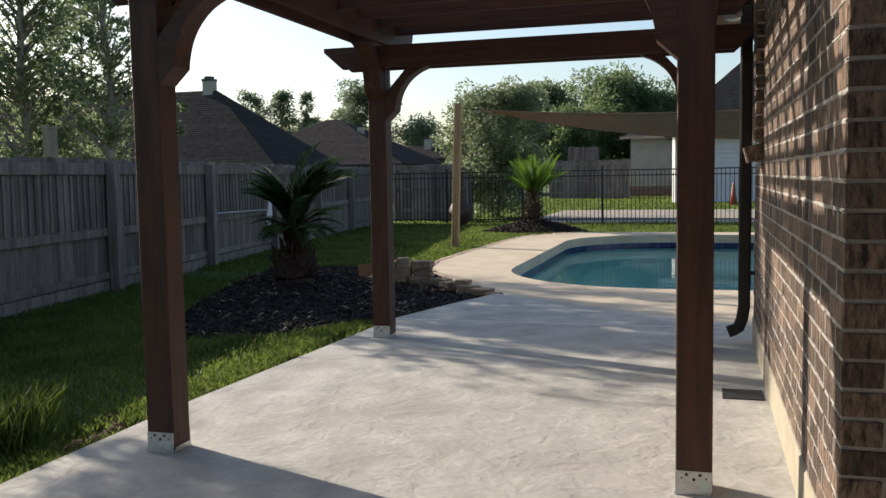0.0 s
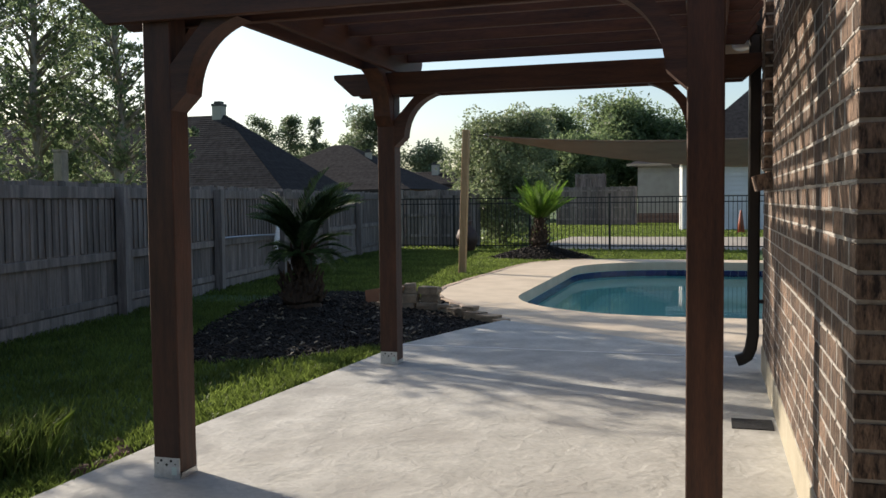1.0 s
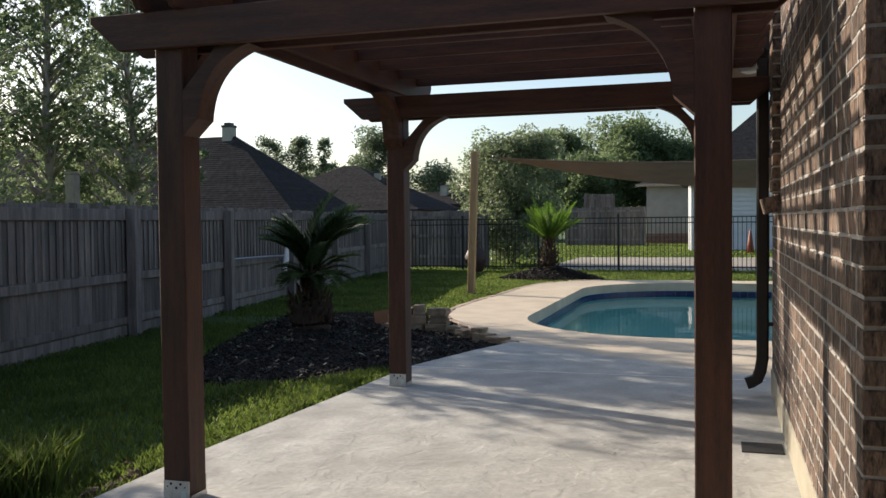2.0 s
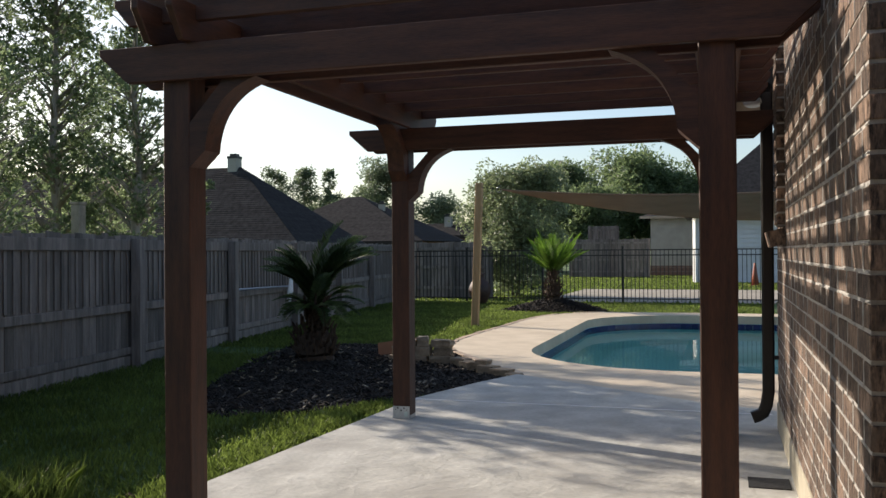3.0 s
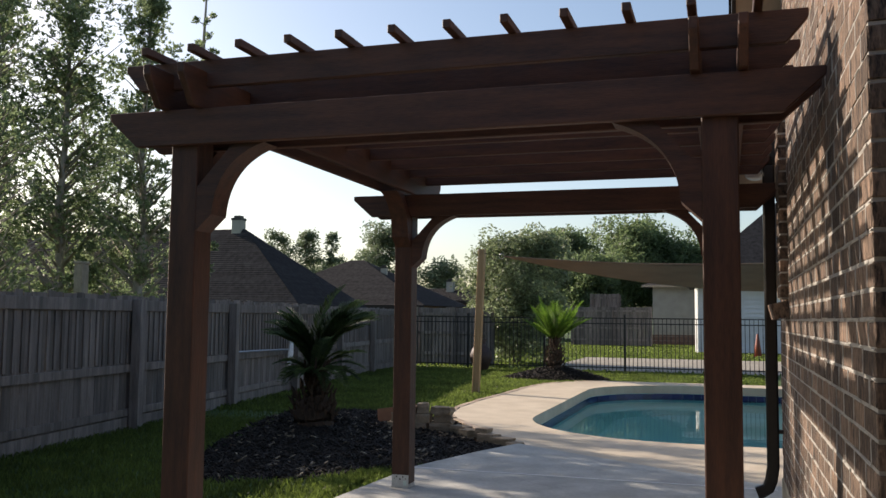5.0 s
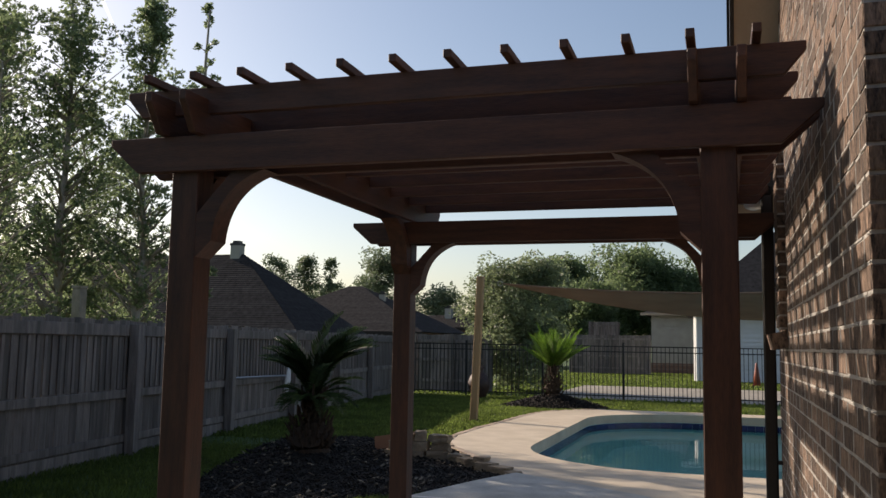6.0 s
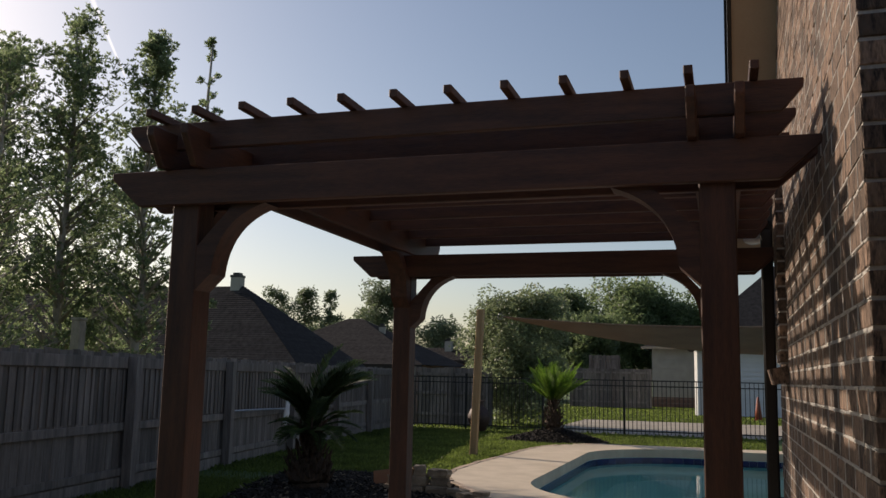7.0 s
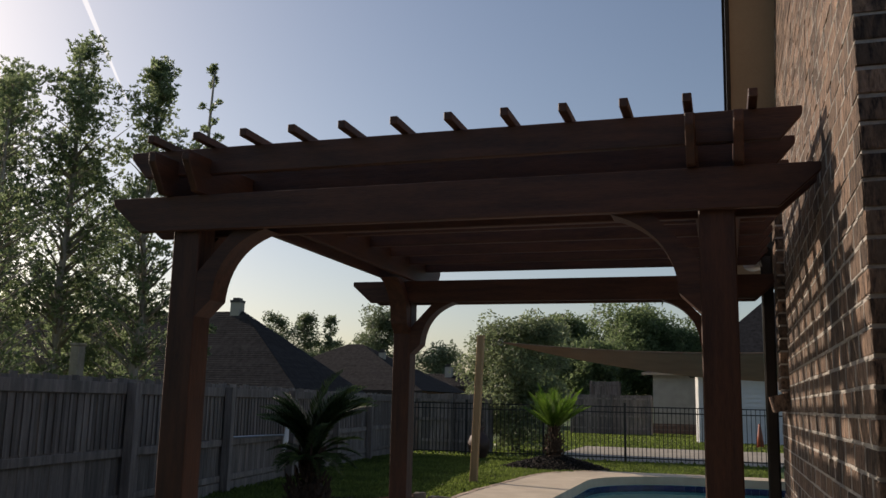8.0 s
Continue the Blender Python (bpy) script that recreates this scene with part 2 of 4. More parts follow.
def part(name, bm, mat, parent=None, label="", smooth=False):
    ob = new(name, mesh_of(name, bm, mat, smooth) if isinstance(bm, bmesh.types.BMesh) else bm)
    if parent:
        ob.parent = parent
    return tagged(ob, label) if label else ob

def raw(name, verts, faces, mat, parent=None):
    me = bpy.data.meshes.new(name)
    me.from_pydata([tuple(v) for v in verts], [], faces)
    me.materials.append(mat)
    ob = new(name, me)
    if parent:
        ob.parent = parent
    return ob

def thing(name, at, label, category, group=""):
    ob = new(name)
    ob.location = at
    ob.empty_display_size = 0.1
    return tagged(ob, label, category, group)

def B(*boxes, w=0.0):
    bm = bmesh.new()
    for b in boxes:
        box(bm, *b)
    if w:
        bevel(bm, w)
    return bm

def structure(name, bm, mat, label, category="", kind="structure"):
    ob = part(name, bm, mat) if isinstance(bm, bmesh.types.BMesh) else bm
    return tagged(ob, label, category or name.split("_")[0], kind=kind)

def ring_fill(outer, holes, z):
    bm = bmesh.new()
    for loop in (outer, *holes):
        vs = [bm.verts.new((x, y, z)) for x, y in loop]
        for i in range(len(vs)):
            bm.edges.new((vs[i], vs[(i + 1) % len(vs)]))
    bmesh.ops.triangle_fill(bm, use_beauty=True, use_dissolve=False, edges=bm.edges[:])
    for f in bm.faces:
        if f.normal.z < 0:
            f.normal_flip()
    return bm

def rounded(x0, x1, y0, y1, radii, n=10):
    """A rectangle with its own radius at each corner: near left, near right, far right, far left."""
    pts = []
    for (cx, cy, sx, sy), r, a0 in zip(((x0, y0, 1, 1), (x1, y0, -1, 1), (x1, y1, -1, -1), (x0, y1, 1, -1)), radii, (180, 270, 0, 90)):
        for k in range(n + 1):
            a = radians(a0 + 90 * k / n)
            pts.append((cx + sx * r + r * math.cos(a), cy + sy * r + r * math.sin(a)))
    return pts

def inside(x, y, loop):
    hit = False
    for (ax, ay), (bx, by) in zip(loop, loop[1:] + loop[:1]):
        if (ay > y) != (by > y) and x < (bx - ax) * (y - ay) / (by - ay) + ax:
            hit = not hit
    return hit

# ---- ground, patio, pool deck, pool ----
GROUND_Z, POOL_X, POOL_Y = -0.06, (-2.6, 4.6), (7.0, 16.4)
POOL = rounded(*POOL_X, *POOL_Y, (2.25, 2.25, 2.0, 2.0), 14)
WIDE_POOL = rounded(POOL_X[0] - 0.15, POOL_X[1] + 0.15, POOL_Y[0] - 0.15, POOL_Y[1] + 0.15, (2.35, 2.35, 2.1, 2.1), 14)
PATIO = [(-2.99, -9.0), (-2.96, -0.6), (-2.94, 1.0), (-2.84, 2.63), (-2.74, 4.3), (-2.45, 5.35), (-2.17, 6.16), (-1.6, 5.75), (-1.1, 5.42), (-0.55, 5.03),
         (-0.14, 4.74), (0.5, 4.42), (1.4, 4.15), (1.4, 3.0), (0.52, 3.0), (0.52, -1.0), (9.0, -1.0), (9.0, -9.0)]
DECK_LINE = [(-2.19, 6.165), (-2.9, 7.45), (-3.6, 8.55), (-3.83, 9.1), (-3.98, 10.0), (-3.98, 11.4), (-3.9, 12.8), (-3.85, 14.4), (-3.72, 15.7), (-3.2, 16.7),
             (-2.44, 17.2), (-0.5, 17.3), (3.0, 17.2), (8.0, 17.0), (8.0, 4.16), (1.415, 4.16), (0.505, 4.43), (-0.135, 4.75), (-0.545, 5.04), (-1.095, 5.43), (-1.595, 5.76)]
structure("ground", ring_fill([(-900, -900), (900, -900), (900, 2500), (-900, 2500)], [WIDE_POOL], GROUND_Z), LAWN, "green mown lawn round the patio and pool", "lawn")

def plate(outline, holes, z, thick, name, mat, label, category):
    bm = ring_fill(outline, holes, z)
    for loop, sign in ((outline, 1), *((h, 1) for h in holes)):
        lo = [bm.verts.new((x, y, z - thick)) for x, y in loop]
        hi = [bm.verts.new((x, y, z)) for x, y in loop]
        for i in range(len(loop)):
            j = (i + 1) % len(loop)
            bm.faces.new((lo[i], lo[j], hi[j], hi[i]))
    bmesh.ops.remove_doubles(bm, verts=bm.verts[:], dist=1e-4)
    bmesh.ops.recalc_face_normals(bm, faces=bm.faces[:])
    return structure(name, bm, mat, label, category)

patio = plate(PATIO, [], 0.0, 0.2, "pavement_patio", SLAB, "pale grey trowelled concrete patio slab", "patio")
deck = plate(DECK_LINE, [POOL], -0.02, 0.17, "pavement_pool_deck", DECK, "tan concrete pool deck round the pool", "pool deck")

def pool_shell():
    bm = bmesh.new()
    cx, cy = sum(POOL_X) / 2, sum(POOL_Y) / 2
    def shrunk(d, z):
        """The pool's outline drawn in by d metres."""
        kx, ky = 1 - d / (POOL_X[1] - cx), 1 - d / (POOL_Y[1] - cy)
        return [bm.verts.new((cx + (x - cx) * kx, cy + (y - cy) * ky, z)) for x, y in POOL]
    rings = [shrunk(d, z) for d, z in ((0.0, -0.188), (0.0, -0.42), (0.03, -0.45), (0.38, -0.46), (0.42, -0.48), (0.55, -0.60), (0.9, -0.64))]
    for a, b in zip(rings, rings[1:]):
        for i in range(len(a)):
            j = (i + 1) % len(a)
            bm.faces.new((a[i], a[j], b[j], b[i]))
    bm.faces.new(rings[-1])
    return bm
pool = structure("pool", pool_shell(), PLASTER, "in-ground swimming pool with pale aqua plaster", "pool")
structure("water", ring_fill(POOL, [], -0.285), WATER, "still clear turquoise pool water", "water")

tile_mesh = mesh_of("waterline_tile", B((-0.5, 0.5, -0.004, 0.012, -0.066, 0.066)), TILE)
for a, b in zip(POOL, POOL[1:] + POOL[:1]):
    a, b = Vector((*a, -0.259)), Vector((*b, -0.259))
    count = max(1, round((b - a).length / 0.16))
    for k in range(count):
        tile = part("waterline_tile", tile_mesh, None, pool)
        tile.location = a.lerp(b, (k + 0.5) / count)
        tile.rotation_euler = (0, 0, math.atan2(b.y - a.y, b.x - a.x))
        tile.scale = ((b - a).length / count - 0.003, 1, 1)

# ---- the brick house ----
WALL_X, NEAR_Y, FAR_Y, COURSE, FOOT = 0.50, -1.02, 3.65, 0.0869, 0.199
def rake(y):
    return min(2.85 + 1.25 * (FAR_Y - y), 7.2)
def house_wall():
    bm = bmesh.new()
    slab_of(bm, [(NEAR_Y, 0.0), (FAR_Y, 0.0), (FAR_Y, 2.85), (0.2, 7.2), (NEAR_Y, 7.2)], "x", WALL_X - 0.0005, WALL_X + 0.25)
    box(bm, WALL_X + 0.25, 9.0, NEAR_Y, NEAR_Y + 0.25, 0, 7.2)
    box(bm, WALL_X + 0.25, 9.0, FAR_Y - 0.25, FAR_Y, 0, 2.85)
    box(bm, 8.75, 9.0, NEAR_Y + 0.25, FAR_Y - 0.25, 0, 2.85)
    return bm
wall = structure("wall_house", house_wall(), MORTAR, "brown wire-cut brick house wall with pale mortar", "wall")

# Unseen wall behind the camera, added to darken faces turned towards it.
bm = B((-2.6, 9.0, -6.6, -6.35, 0.0, 3.3), (4.6, 4.85, -6.35, NEAR_Y, 0.0, 3.3))
structure("wall_wing", bm, HOUSE_BRICK, "unseen plain brick wall added to block sky light on the patio", "wall")

# Unseen ceiling and post, added to cut sky and bounce light near the camera.
bm = B((-2.9, 4.6, -6.35, -2.5, 2.66, 2.72), (-2.95, 4.6, -2.5, -2.45, 2.52, 2.80), (-2.95, -2.9, -6.35, -2.5, 2.52, 2.80))
structure("ceiling_patio_cover", bm, TRIM, "unseen tan ceiling added to keep sky light off near surfaces", "ceiling")
post = thing("light_block_post", (-2.85, -2.86, 0.0), "unseen tan square post added under the light-blocking ceiling", "post")
part("shaft", B((0, 0.14, 0, 0.14, 0, 2.66), w=0.006), TRIM, post)

bm = B((WALL_X - 0.012, WALL_X + 0.02, NEAR_Y - 0.012, FAR_Y + 0.02, -0.05, FOOT), (WALL_X + 0.02, 9.0, NEAR_Y - 0.012, NEAR_Y + 0.02, -0.05, FOOT), w=0.006)
structure("baseboard_foundation", bm, PLINTH, "tan painted concrete foundation edge under the bricks", "foundation")

def brick_mesh(length, height, depth, ragged):
    bm = bmesh.new()
    box(bm, -depth, 0, -length / 2, length / 2, -height / 2, height / 2)
    bevel(bm, 0.004)
    for v in bm.verts:
        if v.co.x < -depth * 0.4:
            v.co += Vector((random.uniform(-1, 1) * ragged, random.uniform(-1, 1) * ragged, random.uniform(-1, 1) * ragged))
    return mesh_of("brick", bm, BRICK)

def lay_bricks():
    rng = random.Random(4)
    full = [brick_mesh(0.238, 0.075, 0.03, 0.0018) for _ in range(6)]
    half = [brick_mesh(0.114, 0.075, 0.03, 0.0018) for _ in range(3)]
    rest_v, rest_f = [], []
    for c in range(56):
        z = FOOT + COURSE * (c + 0.5)
        y = NEAR_Y + (0.119 if c % 2 == 0 else 0.057)
        first = True
        while y < FAR_Y - 0.05:
            short = first and c % 2 == 1
            w = 0.114 if short else 0.238
            if z + 0.04 < rake(y + 0.1):
                if y < 1.15 and z < 2.05:
                    ob = part("brick", rng.choice(half if short else full), None, wall)
                    ob.location = (WALL_X + 0.026 + rng.uniform(-0.0015, 0.0015), y, z + rng.uniform(-0.001, 0.001))
                else:
                    i = len(rest_v)
                    x0 = WALL_X - 0.004 + rng.uniform(-0.0015, 0.0015)
                    yy0, yy1 = y - w / 2, min(y + w / 2, FAR_Y)
                    for px in (x0, WALL_X + 0.02):
                        rest_v += [(px, yy0, z - 0.0375), (px, yy1, z - 0.0375), (px, yy1, z + 0.0375), (px, yy0, z + 0.0375)]
                    rest_f += [(i, i + 3, i + 2, i + 1), (i, i + 1, i + 5, i + 4), (i + 1, i + 2, i + 6, i + 5), (i + 2, i + 3, i + 7, i + 6), (i + 3, i, i + 4, i + 7)]
            y += w / 2 + 0.012 + 0.119
            first = False
    # the wall's end, turned towards +x
    for c in range(50):
        z = FOOT + COURSE * (c + 0.5)
        x = WALL_X - 0.004 + (0.057 if c % 2 == 0 else 0.119)
        first = True
        while x < 2.6:
            short = first and c % 2 == 0
            w = 0.114 if short else 0.238
            if x < 1.1 and z < 2.6:
                ob = part("brick", rng.choice(half if short else full), None, wall)
                ob.location = (x, NEAR_Y + 0.022, z)
                ob.rotation_euler = (0, 0, radians(90))
            else:
                i = len(rest_v)
                for py in (NEAR_Y - 0.006, NEAR_Y + 0.02):
                    rest_v += [(x - w / 2, py, z - 0.0375), (x + w / 2, py, z - 0.0375), (x + w / 2, py, z + 0.0375), (x - w / 2, py, z + 0.0375)]
                rest_f += [(i, i + 1, i + 2, i + 3), (i, i + 4, i + 5, i + 1), (i + 1, i + 5, i + 6, i + 2), (i + 2, i + 6, i + 7, i + 3), (i + 3, i + 7, i + 4, i)]
            x += w / 2 + 0.012 + 0.119
            first = False
    # ragged mortar beds that stand a little proud of the bricks
    bed_v, bed_f = [], []
    def lip(a, b, out):
        i = len(bed_v)
        h, o = rng.uniform(0.003, 0.0055), rng.uniform(0.0, 0.004)
        bed_v.extend([a + Vector((0, 0, -h)), b + Vector((0, 0, -h)), b + Vector((0, 0, h)), a + Vector((0, 0, h))])
        bed_v.extend([v + out * o + Vector((0, 0, 0.002 * (1 if k < 2 else -1))) for k, v in enumerate(bed_v[-4:])])
        bed_f.extend([tuple(i + k for k in q) for q in ((4, 5, 6, 7), (0, 1, 5, 4), (3, 7, 6, 2), (0, 4, 7, 3), (1, 2, 6, 5))])
    def upright_lip(y, z):
        i = len(bed_v)
        w, h, o = rng.uniform(0.003, 0.0065), 0.039, rng.uniform(0.0005, 0.004)
        x = WALL_X - 0.003
        bed_v.extend([Vector(v) for v in ((x, y - w, z - h), (x, y + w, z - h), (x, y + w, z + h), (x, y - w, z + h),
                                          (x - o, y - w * .7, z - h), (x - o, y + w * .7, z - h), (x - o, y + w * .7, z + h), (x - o, y - w * .7, z + h))])
        bed_f.extend([tuple(i + k for k in q) for q in ((4, 7, 6, 5), (0, 4, 5, 1), (3, 2, 6, 7), (0, 3, 7, 4), (1, 5, 6, 2))])
    for c in range(34):
        y = NEAR_Y + (0.238 if c % 2 == 0 else 0.114) + 0.006
        while y < FAR_Y - 0.1:
            z = FOOT + COURSE * (c + 0.5)
            if z < rake(y) - 0.1:
                upright_lip(y, z)
            y += 0.25
    for c in range(0, 40):
        z = FOOT + COURSE * c
        y = NEAR_Y
        while y < FAR_Y - 0.1:
            step = rng.uniform(0.03, 0.14)
            if z < rake(y + step) and rng.random() < 0.7:
                lip(Vector((WALL_X - 0.003, y, z)), Vector((WALL_X - 0.003, y + step, z)), Vector((-1, 0, 0)))
            y += step
    tagged(raw("mortar_bed", bed_v, bed_f, MORTAR, wall), "ragged pale mortar squeezed out of the joints", kind="stuff")
    tagged(raw("brickwork", rest_v, rest_f, BRICK, wall), "further courses of brown brick", kind="stuff")

def window_surround():
    s = thing("window_surround", (WALL_X, 2.62, 1.5), "projecting brown brick window surround with a rowlock sill", "window surround")
    s["kind"] = "structure"
    part("backing", B((-0.05, 0.01, 0.006, 0.33, 0.06, 1.9)), MORTAR, s)
    for i in range(22):
        z = 0.07 + i * COURSE
        part("brick", B((-0.058, 0.0, 0.0, 0.34, z, z + 0.074), w=0.004), BRICK, s)
    for i in range(5):
        y = -0.03 + i * 0.086
        bm = B((-0.115, 0.0, y, y + 0.074, -0.06, 0.05), w=0.004)
        bmesh.ops.rotate(bm, cent=(0, 0, 0), matrix=Matrix.Rotation(radians(-14), 3, "Y"), verts=bm.verts[:])
        part("sill_brick", bm, BRICK, s)

def gable_rake():
    r = thing("roof_rake", (WALL_X, FAR_Y, 2.85), "tan painted gable overhang with dark fascia edge", "roof edge")
    r["kind"] = "structure"
    a = math.atan(1.25)
    m = Matrix.Rotation(-a, 4, "X")
    bm = bmesh.new()
    box(bm, -0.31, 0.2, -5.4, 0.45, 0.0, 0.03, m)
    part("soffit", bm, TRIM, r, "tan painted soffit boards")
    bm = bmesh.new()
    box(bm, -0.34, -0.313, -5.4, 0.45, -0.02, 0.2, m)
    part("fascia", bm, DARK_METAL, r, "dark metal fascia")
    bm = bmesh.new()
    box(bm, -0.36, 8.6, -5.5, 0.5, 0.205, 0.23, m)
    part("shingles", bm, SHINGLE, r)
    part("ridge_cap", B((-0.36, 8.6, -4.75, -3.2, 4.36, 4.42)), SHINGLE, r)
    bm = bmesh.new()
    box(bm, -0.06, 6.0, 0.3, 0.42, -0.42, -0.3)
    part("gutter", bm, DARK_METAL, r, "dark brown metal gutter")

def downspout():
    d = thing("downspout", (0.42, 3.52, 0.0), "dark brown metal downspout with kicked-out foot", "downspout")
    bm = bmesh.new()
    path = [(0, 0, 2.62), (0, 0, 0.3), (-0.015, 0, 0.2), (-0.04, 0, 0.135), (-0.08, 0, 0.11), (-0.12, 0, 0.095)]
    rings = []
    for i, p in enumerate(path):
        t = (Vector(path[min(i + 1, 5)]) - Vector(path[max(i - 1, 0)])).normalized()
        side = Vector((0, 1, 0)); up = t.cross(side)
        rings.append([bm.verts.new(Vector(p) + 0.045 * u * up + 0.035 * v * side) for u, v in ((-1, -.7), (-.7, -1), (.7, -1), (1, -.7), (1, .7), (.7, 1), (-.7, 1), (-1, .7))])
    for a, b in zip(rings, rings[1:]):
        for k in range(8):
            bm.faces.new((a[k], a[(k + 1) % 8], b[(k + 1) % 8], b[k]))
    bmesh.ops.recalc_face_normals(bm, faces=bm.faces[:])
    part("pipe", bm, DARK_METAL, d)
    for z in (1.9, 0.55):
        part("bracket", B((0.04, 0.084, -0.02, 0.02, z, z + 0.03), w=0.003), DARK_METAL, d)
    bm = bmesh.new()
    tube(bm, [(0, 0, 2.6), (0.0, 0.1, 2.68), (0, 0.35, 2.72)], 0.045, 8)
    part("elbow", bm, DARK_METAL, d)

def floodlight():
    f = thing("floodlight", (0.36, 3.72, 2.7), "white round floodlight under the roof corner", "outdoor light")
    bm = bmesh.new()
    bmesh.ops.create_uvsphere(bm, u_segments=20, v_segments=10, radius=0.08)
    for v in bm.verts:
        v.co.z *= 0.55
    bmesh.ops.translate(bm, vec=(-0.03, 0, -0.12), verts=bm.verts[:])
    part("lamp_head", bm, LAMP_GLASS, f, "white domed lamp", True)
    bm = bmesh.new(); tube(bm, [(0.0, 0, -0.1), (0.06, 0, -0.03), (0.09, 0, 0.05)], 0.018, 8)
    part("arm", bm, DARK_METAL, f)
    part("mount", B((0.04, 0.17, -0.08, 0.08, -0.03, 0.16), w=0.006), DARK_METAL, f)

# ---- the pergola ----
BEAM = (2.255, 2.436)
def board_x(x0, x1, z0, z1, y0, y1, cut=0.14):
    bm = bmesh.new()
    lip = 0.035
    slab_of(bm, [(x0, z1), (x0, z1 - lip), (x0 + cut, z0), (x1 - cut, z0), (x1, z1 - lip), (x1, z1)], "y", y0, y1)
    bevel(bm, 0.004)
    return bm
def board_y(y0, y1, z0, z1, x0, x1, cut=0.1):
    bm = bmesh.new()
    lip = 0.05
    slab_of(bm, [(y0, z1), (y0, z1 - lip), (y0 + cut, z0), (y1 - cut, z0), (y1, z1 - lip), (y1, z1)], "x", x0, x1)
    bevel(bm, 0.004)
    return bm
def brace(flip, axis, a, b):
    """A curved knee brace: straight back, hollow front, from a post's face to the beam above."""
    n, pts = 12, [(0.0, -0.43), (0.085, -0.35)]
    for k in range(1, n + 1):
        u = k / n
        x, z = 0.085 + 0.285 * u, -0.35 + 0.35 * u
        bow = 0.078 * 4 * u * (1 - u)
        pts.append((x - bow * 0.776, z + bow * 0.63))
    pts += [(0.195, 0.0), (0.0, -0.21)]
    bm = bmesh.new()
    slab_of(bm, [(p * flip, q) for p, q in pts], axis, a, b)
    return bm

def pergola():
    g = thing("pergola", (0, 0, 0), "red-brown stained cedar pergola standing on the patio", "pergola")
    xl, yf, w = -2.577, 3.22, 0.15
    for x in (xl, 0.0):
        for y in (0.0, yf):
            p = part("post", B((x, x + w, y, y + w, 0.03, 2.44), w=0.005), CEDAR, g)
            part("post_base", B((x - 0.003, x + w + 0.003, y - 0.003, y + w + 0.003, 0.0, 0.014), (x + 0.002, x + w - 0.002, y - 0.004, y + 0.004, 0.0, 0.105),
                                (x + 0.002, x + w - 0.002, y + w - 0.004, y + w + 0.004, 0.0, 0.105), (x + w - 0.002, x + w + 0.0025, y + 0.01, y + w - 0.01, 0.0, 0.03)), GALV, p, "galvanised steel post base")
            for u, v, r in ((0.045, 0.09, 0.007), (0.10, 0.09, 0.007), (0.075, 0.07, 0.007), (0.025, 0.075, 0.004), (0.125, 0.075, 0.004)):
                bm = bmesh.new()
                tube(bm, [(x + u, y - 0.006, v), (x + u, y + 0.001, v)], r, 8)
                part("nail_hole", bm, HOLE, p)
            part("sticker", B((x + 0.103, x + 0.132, y - 0.0055, y - 0.003, 0.02, 0.06)), STICKER, p, "small pale sticker")
            flip = 1 if x < -1 else -1
            bm = brace(flip, "y", y + 0.004, y + 0.146)
            bmesh.ops.translate(bm, vec=(x + w if flip > 0 else x, 0, BEAM[0] + 0.002), verts=bm.verts[:])
            part("brace", bm, CEDAR_X, g)
            flip = 1 if y < 1 else -1
            bm = brace(flip, "x", x + 0.004, x + 0.146)
            bmesh.ops.translate(bm, vec=(0, y + w if flip > 0 else y, BEAM[1] - 0.01), verts=bm.verts[:])
            part("brace", bm, CEDAR_Y, g)
    for y0 in (-0.041, w + 0.001, yf - 0.041, yf + w + 0.001):
        z0, z1 = BEAM
        part("beam", board_x(-2.925 if y0 < 1 else -2.945, 0.488, z0, z1, y0, y0 + 0.04, 0.165), CEDAR_X, g)
    for x0 in (xl - 0.041, xl + w + 0.001, -0.041, w + 0.001):
        part("side_beam", board_y(-0.2, 3.88, 2.437, 2.63, x0, x0 + 0.04), CEDAR_Y, g)
    for i in range(9):
        y = i * 0.4325
        part("rafter", board_x(-2.865, 0.43, 2.552, 2.692, y, y + 0.04, 0.09), CEDAR_X, g)
    for i in range(12):
        x = -2.669 + i * 0.2620
        part("purlin", B((x, x + 0.038, -0.15, 3.75, 2.693, 2.732), w=0.003), CEDAR_Y, g)

